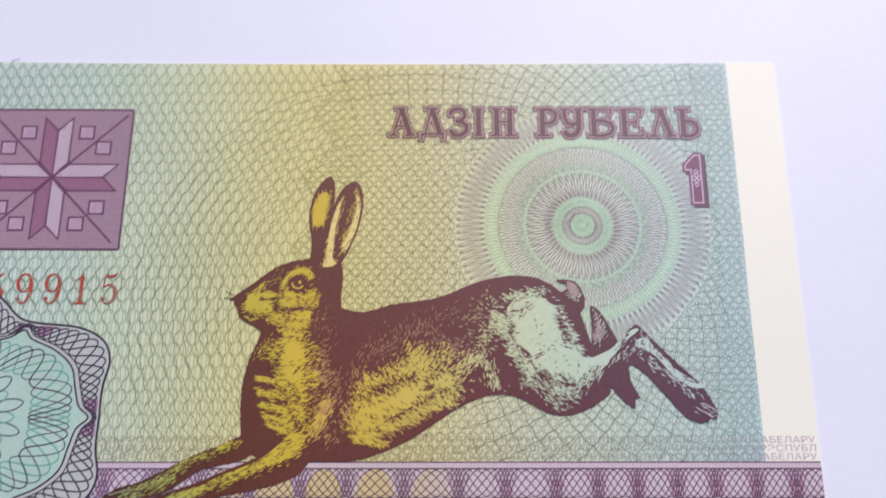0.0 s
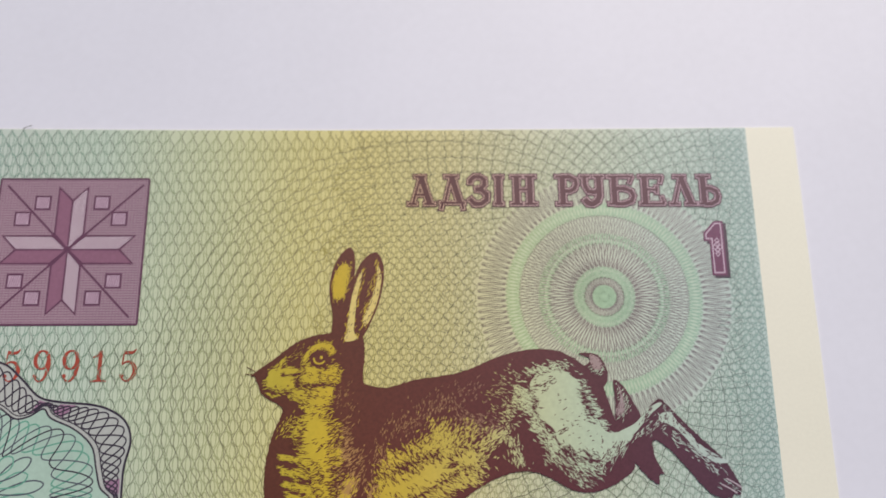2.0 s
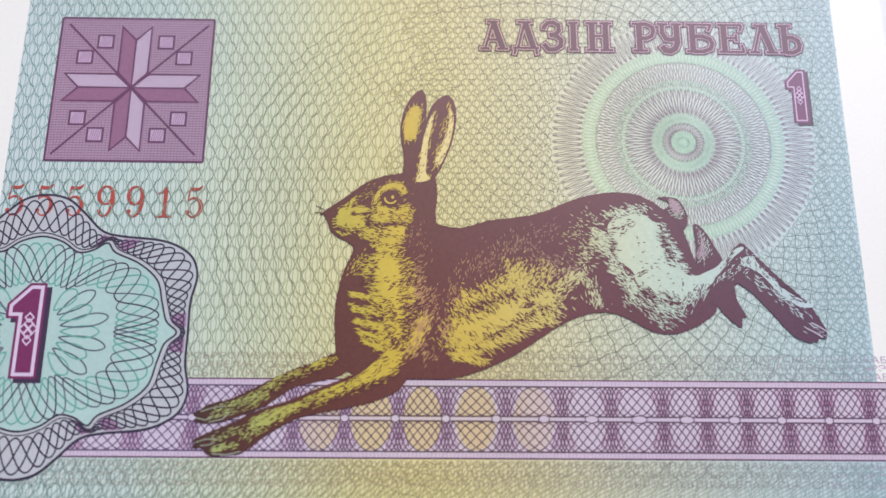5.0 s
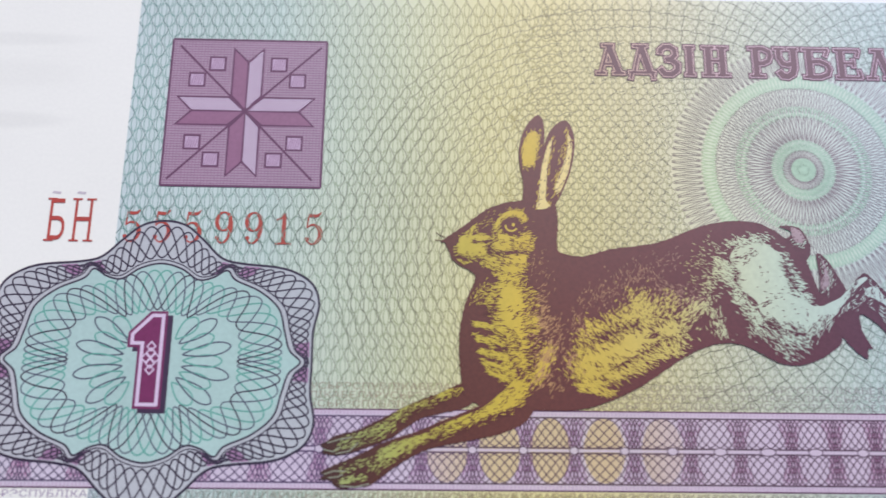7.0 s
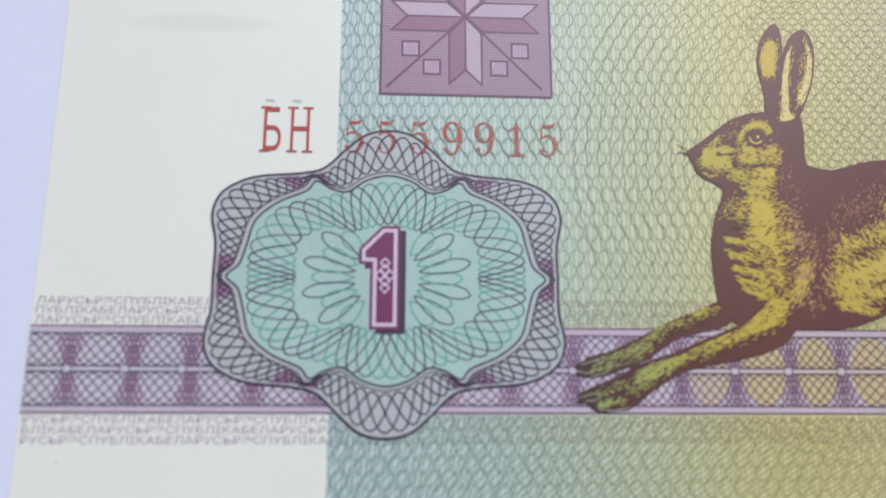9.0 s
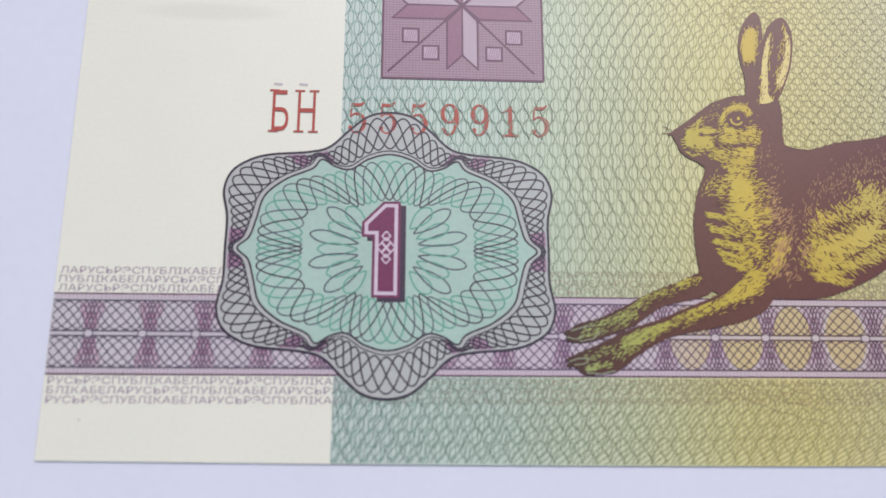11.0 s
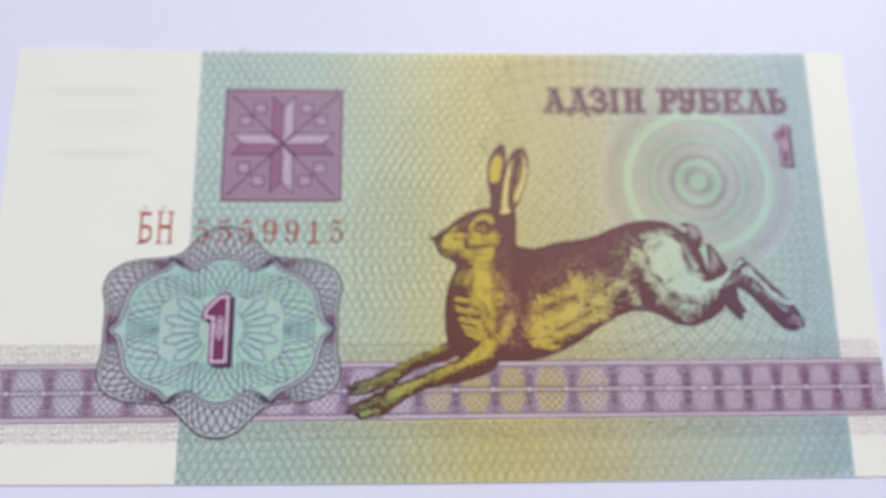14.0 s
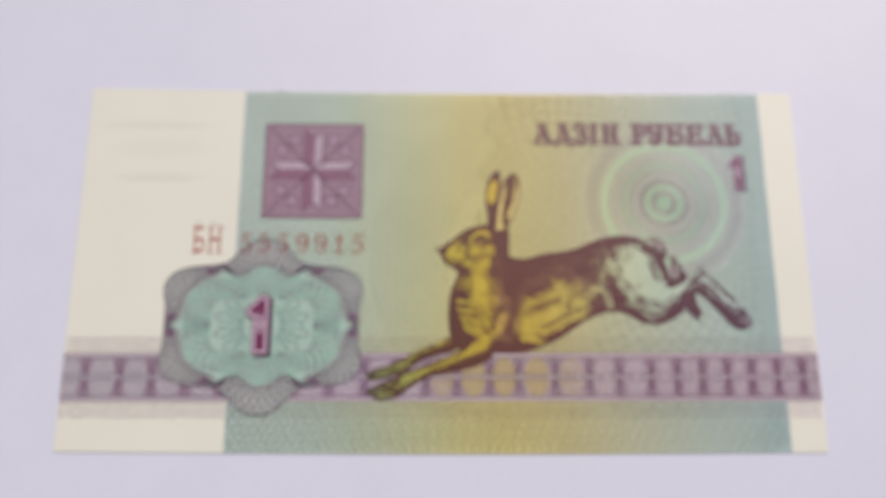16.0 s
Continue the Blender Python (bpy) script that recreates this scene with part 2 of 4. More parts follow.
def strokes(points, angle, length, width, n, spread=0.35):
    """Short tapered burin strokes at the points."""
    verts, faces = [], []
    for i, (x, y) in enumerate(points):
        a = radians(angle if np.isscalar(angle) else angle[i]) + rng.normal(0, spread)
        l = (length if np.isscalar(length) else length[i]) * rng.uniform(0.5, 1.5)
        w = (width if np.isscalar(width) else width[i]) * rng.uniform(0.6, 1.4)
        dx, dy = math.cos(a), math.sin(a)
        k = len(verts)
        z = layer(n) + (i % 120) * 5e-8
        bend = rng.normal(0, 0.12) * l
        for u, v in ((-l / 2, 0), (0, w / 2), (l / 2, bend), (0, -w / 2)):
            verts.append(((x + dx * u - dy * v) * MM, (y + dy * u + dx * v) * MM, z))
        faces.append((k, k + 3, k + 2, k + 1))
    mesh = bpy.data.meshes.new("strokes")
    mesh.from_pydata(verts, [], faces)
    return mesh


def scatter(poly, count, reach, into, within=None):
    """Random points near an outline: inside it, or outside it but within another."""
    lo, hi = poly.min(0) - reach, poly.max(0) + reach
    p = rng.uniform(lo, hi, (count * 6, 2))
    d = gap_to(p, poly)
    keep = (inside(p, poly) == into) & (rng.random(len(p)) < np.exp(-((d / reach) ** 1.5) * 2))
    if within is not None:
        keep &= inside(p, within) & (gap_to(p, within) > 0.25)
    return p[keep][:count]


def lettering(body, x, y, width, height, n, weight=0.0, space=1.0, drop=0.0):
    """Words in the built-in font, set from (x, y) in mm to a width and a capital height."""
    c = bpy.data.curves.new("words", "FONT")
    c.body, c.offset, c.space_character = body, weight, space
    c.resolution_u = 3
    ob = new("words", c)
    bpy.context.view_layer.update()
    mesh = bpy.data.meshes.new_from_object(ob)
    bpy.data.objects.remove(ob)
    co = np.array([v.co[:] for v in mesh.vertices])
    lo, hi = co[:, 0].min() + weight, co[:, 0].max() - weight
    verts, faces = [], []
    for j, p in enumerate(mesh.polygons):
        faces.append(tuple(range(len(verts), len(verts) + len(p.vertices))))
        for v in p.vertices:
            u, w, _ = co[v]
            verts.append(((x + (u - lo) / (hi - lo) * width) * MM, (y + w / 0.729 * height) * MM, layer(n) + (j % 60) * 5e-8))
    out = bpy.data.meshes.new("words")
    out.from_pydata(verts, [], faces)
    return out


# ---- table ----
def box(x0, y0, z0, x1, y1, z1, bevel=0.0):
    bm = bmesh.new()
    bmesh.ops.create_cube(bm, size=1)
    for v in bm.verts:
        v.co = (x0 + (v.co.x + 0.5) * (x1 - x0), y0 + (v.co.y + 0.5) * (y1 - y0), z0 + (v.co.z + 0.5) * (z1 - z0))
    if bevel:
        bmesh.ops.bevel(bm, geom=bm.edges[:], offset=bevel, segments=3, affect="EDGES")
    return bm


PAPER_THICK = 0.00011
mesh = bpy.data.meshes.new("tabletop")
bm = box(-0.55, -0.40, -0.025 - PAPER_THICK, 0.65, 0.45, -PAPER_THICK, 0.002)
bm.to_mesh(mesh)
bm.free()
mesh.materials.append(M_TABLE)
tagged(new("tabletop", mesh), "smooth plain white tabletop under the banknote", "tabletop", kind="structure")

# ---- banknote ----
note = tagged(new("banknote"), "crisp mauve, yellow and green one rouble banknote lying flat", "banknote")


def low_edge(x):
    return -0.18 - 0.28 * np.sin(math.pi * np.asarray(x) / 105)


def high_edge(x):
    return 52.95 - 0.38 * np.sin(math.pi * np.asarray(x) / 105)


def sheet(x0, x1, n, inset_by=0.0):
    """A strip of the note from edge to edge; its long edges bow a little."""
    xs = np.linspace(x0, x1, 40)
    return fills([list(zip(xs, low_edge(xs) + inset_by)) + list(zip(xs[::-1], high_edge(xs[::-1]) - inset_by))], n)


paper_bm = sheet(0, 105, 0)
made = bmesh.ops.extrude_face_region(paper_bm, geom=paper_bm.faces[:])
for v in made["geom"]:
    if isinstance(v, bmesh.types.BMVert):
        v.co.z = -PAPER_THICK
bmesh.ops.recalc_face_normals(paper_bm, faces=paper_bm.faces[:])
paper = part("paper", paper_bm, M_PAPER, note, "cream banknote paper with clean cut edges")

FIELD = (22.8, 0.0, 100.1, 53.0)
MED = np.array([27.05, 17.1])  # medallion centre
RING = np.array([84.8, 35.4])  # ring ornament centre


def in_field(x, y):
    return (x > FIELD[0]) & (x < FIELD[2]) & (y > low_edge(x) + 0.05) & (y < high_edge(x) - 0.05) & ((y > 13.1) | (y < 6.5))


underprint = part("underprint", sheet(22.8, 100.1, 1, 0.02), M_FIELD, note, "pale rainbow underprint from aqua to yellow")

# eyelet chains over the whole field, closer towards the right
t = np.linspace(-0.3, 53, 1100)
chain_a, chain_b, eyes, slants = [], [], [], []


def net_zone(x, y, first, last):
    """Where one of the two sizes of eyelet is printed; the sizes meet along a wandering seam."""
    seam = np.where(np.asarray(y) < 7, 200.0, 58.0 + 0.09 * (y - 26) + 1.2 * np.sin(y * 0.9))
    return in_field(x, y) & (np.hypot(x - RING[0], y - RING[1]) > 12.2) & (x > (seam - 0.35 if first else 22.8)) & (x < (seam + 0.25 if last else 100.1))


for start, stop, gap, period, first, last in ((22.9, 100.0, 0.575, 2.12, False, True), (54.5, 100.0, 0.50, 1.10, True, False)):
    a = np.linspace(0, 2 * math.pi, 16, endpoint=False)
    for i in range(int((stop - start) / gap)):
        x0 = start + i * gap
        side = 1 if i % 2 else -1
        sway = lambda y: 0.12 * np.sin(2 * math.pi * y / 11 + x0 * 0.2)
        slip = 0.02 * (x0 - start)
        c = np.c_[x0 + sway(t) + side * gap * 0.42 * np.sin(2 * math.pi * (t - slip) / period), t]
        (chain_a if i % 2 else chain_b).extend(clip(c, lambda x, y: net_zone(x, y, first, last)))
        for k in range(-2 - int(slip / period), int(53 / period) + 1):
            x, y = x0 + gap / 2, slip + period * (k + (0.75 if side > 0 else 0.25))
            if net_zone(x, y, first, last) and low_edge(x) + 0.8 < y < high_edge(x) - 0.8:
                eyes.append(np.c_[x + sway(y) + gap * (0.42 if last else 0.44) * np.cos(a), y + period * 0.33 * np.sin(a)])
tagged(part("eyelet_net", lines(chain_a, 0.075, 2), M_NET, underprint), kind="stuff")
tagged(part("eyelet_net", lines(chain_b, 0.075, 2.3), M_NET_DARK, underprint), kind="stuff")
tagged(part("eyelet", lines(eyes, 0.065, 2.5, True), M_NET, underprint), kind="stuff")
# long arcs bent round the middle of the note
u = np.linspace(math.radians(100), math.radians(262), 420)
for i in range(11):
    radius = 14.0 + i * 1.02 + 0.09 * np.sin(u * 70 + i * 2)
    slants += clip(np.c_[66.5 + radius * np.cos(u), 27 + radius * np.sin(u)], lambda x, y: in_field(x, y) & (x > 41.5) & (y < 51.5))
tagged(part("long_arc", lines(slants, 0.07, 2.7), M_NET_DARK, underprint), kind="stuff")

# wide net of crossing spirals round the ring ornament
net = []


def net_area(x, y):
    far = np.hypot(x - RING[0], y - RING[1])
    return in_field(x, y) & (x > 60 + 1.5 * np.sin(y * 0.7)) & (x < 98) & (far > 12.4)


r = np.linspace(12.5, 31, 300)
for i in range(54):
    for turn in (1, -1):
        th = 2 * math.pi * i / 54 + turn * np.log(r / 12.3) + 0.05 / 10 * np.sin(r * 5.6 + i)
        dash = np.sin(r * 7.5 + i * 2.1)
        net += clip(np.c_[RING[0] + r * np.cos(th), RING[1] + r * np.sin(th)], lambda x, y: net_area(x, y) & ((x > 74) | (y > 48) | (dash > -0.25)))
tagged(part("arc_net", lines(net, 0.062, 2.9), M_ARC, underprint), kind="stuff")

# fine ripples at the right margin and below the band
ripple = []
u = np.linspace(90, 100.1, 240)
for i in range(90):
    y0 = 0.2 + i * 0.6
    c = np.c_[u, y0 + 0.16 * np.sin(u * 6.3 + i * 1.3) + 0.1 * np.sin(u * 1.1)]
    ripple += clip(c, lambda x, y: in_field(x, y) & (x > 96.2 - 0.8 * np.sin(y)))
tagged(part("ripple_net", lines(ripple, 0.075, 3.0), M_NET, underprint), kind="stuff")
ripple = []
for i in range(150):  # steep at one end, leaning over towards the middle
    x0 = 20 + i * 0.52
    v = np.linspace(-0.5, 6.5, 60)
    ripple += clip(np.c_[x0 + v * (0.3 + 0.028 * min(x0 - 20, 50)) + 0.15 * np.sin(v * 4.2 + i * 2.0), v], in_field)
tagged(part("ripple_net", lines(ripple, 0.07, 3.1), M_NET_DARK, underprint), kind="stuff")

# ---- ring ornament ----
def annulus(r0, r1, n):
    a = np.linspace(0, 2 * math.pi, 128, endpoint=False)
    verts, faces = [], []
    for th in a:
        for r in (r0, r1):
            verts.append(((RING[0] + r * math.cos(th)) * MM, (RING[1] + r * math.sin(th)) * MM, layer(n)))
    for i in range(128):
        j = (i + 1) % 128
        faces.append((2 * i, 2 * i + 1, 2 * j + 1, 2 * j))
    mesh = bpy.data.meshes.new("annulus")
    mesh.from_pydata(verts, [], faces)
    return mesh


def loops(r0, r1, waves, phases, samples=14, wobble=0.0):
    out = []
    a = np.linspace(0, 2 * math.pi, waves * samples, endpoint=False)
    for p in phases:
        r = (r0 + r1) / 2 + (r1 - r0) / 2 * np.sin(waves * a + p) + wobble * np.sin(waves / 2 * a)
        th = a + 0.25 / waves * np.sin(2 * waves * a + p)
        out.append(np.c_[RING[0] + r * np.cos(th), RING[1] + r * np.sin(th)])
    return out


ornament = part("ring_ornament", annulus(8.2, 9.35, 3.2), M_RING, note, "fine spirograph ring ornament in green and mauve lines")
part("green_core", fills([np.c_[1.1 * np.cos(np.linspace(0, 6.2, 40)), 1.1 * np.sin(np.linspace(0, 6.2, 40))] + RING], 3.15), M_RING_GREEN, ornament, "denser green core")
each("outer_loop", loops(9.45, 12.2, 112, (0, 1.6), 12), 0.055, 3.6, M_RING_LINE, ornament, True)
each("green_loop", loops(8.1, 9.45, 84, (0, 3.14)), 0.09, 3.5, M_RING_GREEN, ornament, True)
each("middle_loop", loops(5.7, 8.15, 40, (0, 1.57, 3.14, 4.71)), 0.045, 3.8, M_RING_LINE, ornament, True)
each("inner_green_loop", loops(5.2, 6.3, 60, (0, 3.14)), 0.075, 3.9, M_RING_GREEN, ornament, True)
each("star_loop", loops(2.9, 5.4, 48, (0, 2.6), 12), 0.07, 4.0, M_RING_LINE, ornament, True)
each("halo_loop", loops(1.85, 2.95, 30, (0.5, 2.6, 4.7)), 0.075, 3.95, M_RING_GREEN, ornament, True)
each("core_loop", loops(1.15, 1.95, 30, (0, 2.6)), 0.05, 4.2, M_RING_LINE, ornament, True)
each("core_green_loop", loops(0.45, 1.15, 16, (0, 2.1, 4.2)), 0.06, 4.1, M_RING_GREEN, ornament, True)

# ---- lower band ----
BAND_TOP, BAND_BOTTOM, BAND_MID = 12.56, 7.08, 9.83
band = part("lower_band", fills([[(0.03, 6.55), (104.97, 6.55), (104.97, 13.12), (0.03, 13.12)]], 4.5), M_BAND, note, "mauve latticed band with pale mid line")


def link_x(k):
    """Where the kth link of the band sits; the drawing is a little wider at one end."""
    k = np.asarray(k, float)
    return 67.2 + np.where(k < 0, 4.275, 4.05) * k


FANS = [3.2, 7.9, 12.3, 17.0, 21.8, 26.7, 31.7, 36.7, 41.6, 46.1, 50.1, 54.4, 58.9, 63.0, 68.0, 72.8, 77.0, 81.4, 85.1, 88.6, 92.1, 95.5, 99.1, 102.6]
for x0, x1 in zip(FANS, FANS[1:] + [106]):
    for s, edge in ((1, BAND_TOP), (-1, BAND_BOTTOM)):
        w = [(x0 - 1.0, edge), (x0 + 0.9, edge), (x0 + 0.5, BAND_MID + s * 1.3), (x0 + 0.28, BAND_MID + s * 0.25), (x0 - 0.28, BAND_MID + s * 0.25), (x0 - 0.55, BAND_MID + s * 1.3)]
        glass = part("hourglass", fills([[(min(x, 104.95), y) for x, y in w]], 4.9), M_WEDGE, band)
        fan = []
        for f in np.linspace(-1, 1, 6):
            v = np.linspace(0, 1, 8)
            fan += clip(np.c_[x0 + f * (0.4 + 0.75 * v ** 1.6), BAND_MID + s * (0.2 + v * (abs(edge - BAND_MID) - 0.22))], lambda x, y: (x > 0.05) & (x < 104.95))
        tagged(part("fan", lines(fan, 0.10, 5.1), M_FAN, glass, "dense magenta lines"), kind="stuff")
    if 49 < x0 < 70:
        a = np.linspace(0, 2 * math.pi, 28, endpoint=False)
        part("ochre_oval", fills([np.c_[(x0 + x1) / 2 + 1.75 * np.cos(a), BAND_MID + 2.65 * np.sin(a)]], 4.75), M_OCHRE, band)
weave = []
q = np.linspace(-1, len(FANS), 3600)
posts = [FANS[0] - 4.6] + FANS + [106.2]
for s, edge in ((1, BAND_TOP - 0.03), (-1, BAND_BOTTOM + 0.03)):
    near = BAND_MID + s * 0.22
    for k in range(8):
        x = np.interp(q - 0.085 * np.sin(2 * math.pi * q), np.arange(-1, len(FANS) + 1), posts)
        y = (edge + near) / 2 + (edge - near) / 2 * np.cos(2 * math.pi * (q + k / 8))
        weave += clip(np.c_[x, y], lambda x, y: (x > 0.05) & (x < 104.95))
each("lattice_line", weave, 0.095, 5.3, M_BAND_LINE, band)
each("border_rule", [[(0.05, y), (52, y), (104.95, y)] for y in (13.1, 6.56)], 0.12, 5.6, M_OUTLINE, band)
each("edge_rule", [[(0.05, y), (52, y), (104.95, y)] for y in (BAND_TOP, BAND_BOTTOM)], 0.10, 5.6, M_BAND_LINE, band)
each("mid_rule", [[(0.05, y), (52, y), (104.95, y)] for y in (BAND_MID + 0.19, BAND_MID - 0.19)], 0.1, 5.7, M_BAND_LINE, band)
ticks = [[(x, y), (x + 0.05, y + 0.17), (x, y + 0.34)] for y in (12.7, 6.65) for x in np.arange(0.3, 104.8, 0.32)]
tagged(part("tick", lines(ticks, 0.11, 5.5), M_TICK, band), kind="stuff")
part("mid_stripe", lines([[(0.05, BAND_MID), (52, BAND_MID), (104.95, BAND_MID)]], 0.2, 5.9), M_BAND, band)
for k in range(-15, 10):
    a = np.linspace(0, 2 * math.pi, 24, endpoint=False)
    wide = 0.36 + 0.3 * math.exp(-((float(link_x(k)) - 80) / 8) ** 2)  # the eyes draw out towards one end
    oval = np.c_[link_x(k) + wide * np.cos(a), BAND_MID + 0.31 * np.sin(a)]
    link_eye = part("link_eye", fills([oval], 6.1), M_BAND, band)
    part("outline", lines([oval], 0.08, 6.3, True), M_BAND_LINE, link_eye)

for ob in [band] + list(band.children_recursive):  # the whole strip climbs a little along the note
    for v in ob.data.vertices:
        v.co.y += 0.0028 * (v.co.x - 0.008)

# ---- rows of small lettering along the band ----
WORDS = "РЭСПУБЛІКАБЕЛАРУСЬ"
for y, shift in ((13.3, 12), (14.04, 3), (14.78, 12), (5.78, 14), (5.02, 5), (4.26, 14)):
    row = (WORDS * 12)[shift:shift + 148]
    tiny = lettering(row, 0.3, y, 104.4, 0.58, 3.3, 0.0)
    for v in tiny.vertices:
        v.co.y += 0.0028 * (v.co.x - 0.008)
    tagged(part("small_lettering", tiny, M_MICRO, note, "rows of tiny pale capital letters"), kind="stuff")

# ---- star panel ----
PX, PY, PW, PH = 26.2, 32.85, 14.4, 14.5
panel = part("star_panel", fills([[(PX, PY), (PX + PW, PY), (PX + PW, PY + PH), (PX, PY + PH)]], 6), M_PANEL, note, "mauve square panel with an eight-armed folk star")
CX, CY = 33.35, 40.15
tagged(part("panel_hatching", lines([[(PX + 0.1, PY + 0.25 * k), (PX + PW / 2, PY + 0.25 * k), (PX + PW - 0.1, PY + 0.25 * k)] for k in range(1, 58)], 0.085, 6.4), M_PANEL_LINE, panel), kind="stuff")
half = [(0.0, 0.1), (-1.38, 1.55), (-1.38, 6.3), (0.0, 4.95)]
arms_dark, arms_light = [], []
for q in range(4):
    c, s = round(math.cos(q * math.pi / 2)), round(math.sin(q * math.pi / 2))
    for mirror in (1, -1):
        shape = [(CX + c * x * mirror - s * y, CY + s * x * mirror + c * y) for x, y in half]
        light = (mirror == -1) == (q in (0, 2)) if q in (0, 3) else (mirror == -1)
        if q == 1:
            light = mirror == -1
        if q == 3:
            light = mirror == 1
        if q == 2:
            light = mirror == 1
        (arms_light if light else arms_dark).append(shape)
for shape in arms_dark:
    part("star_arm", fills([shape], 6.8), M_STAR_DARK, panel)
for shape in arms_light:
    part("star_arm", fills([shape], 6.8), M_STAR_LIGHT, panel, "pale star arm")
hatch = []
for shape in arms_light:
    p = np.array(shape)
    for k in range(-60, 60):
        c = np.c_[np.linspace(-7, 7, 200), np.linspace(-7, 7, 200) * 0.8 + k * 0.22] + (CX, CY)
        ok = inside(c, p)
        hatch += clip(c, lambda x, y, ok=ok: ok)
tagged(part("arm_hatching", lines(hatch, 0.085, 7.0), M_PANEL_LINE, panel), kind="stuff")
arms = [list(s) + [s[0]] for s in arms_dark + arms_light]
nicks = [[(x + d, y - 0.5), (x + d + 0.12, y), (x + d + 0.24, y + 0.5)] for sx in (-1, 1) for sy in (-1, 1) for x, y in ((CX + sx * 4.65, CY + sy * 3.1), (CX + sx * 2.85, CY + sy * 4.75)) for d in (-0.5, -0.3, -0.1, 0.1, 0.3)]
tagged(part("square_hatching", lines(nicks, 0.06, 7.45), M_PANEL_LINE, panel), kind="stuff")
tagged(part("panel_hatching", lines([[(PX + 0.3 * k, PY + 0.1), (PX + 0.3 * k, PY + PH / 2), (PX + 0.3 * k, PY + PH - 0.1)] for k in range(1, 48)], 0.05, 6.5), M_PANEL_LINE, panel), kind="stuff")
each("arm_outline", arms, 0.19, 7.2, M_OUTLINE, panel)
each("diagonal", [[(26.9, 46.7), (CX, CY)], [(40.1, 46.75), (CX, CY)], [(26.7, 33.45), (CX, CY)], [(39.8, 33.5), (CX, CY)]], 0.2, 7.15, M_OUTLINE, panel)
squares = [(x, y) for sx in (-1, 1) for sy in (-1, 1) for x, y in ((CX + sx * 4.65, CY + sy * 3.1), (CX + sx * 2.85, CY + sy * 4.75))]
for x, y in squares:
    sq = part("small_square", fills([[(x - 0.7, y - 0.65), (x + 0.7, y - 0.65), (x + 0.7, y + 0.65), (x - 0.7, y + 0.65)]], 7.3), M_SQUARE, panel, "pale outlined square")
    part("square_outline", lines([np.array([(x - 0.7, y - 0.65), (x + 0.7, y - 0.65), (x + 0.7, y + 0.65), (x - 0.7, y + 0.65), (x - 0.7, y - 0.65)])], 0.19, 7.6), M_OUTLINE, sq)
part("panel_border", lines([[(PX, PY), (PX + PW, PY)], [(PX, PY + PH), (PX + PW, PY + PH)], [(PX, PY), (PX, PY + PH)], [(PX + PW, PY), (PX + PW, PY + PH)]], 0.2, 7.6), M_OUTLINE, panel)

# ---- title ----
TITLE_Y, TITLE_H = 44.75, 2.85


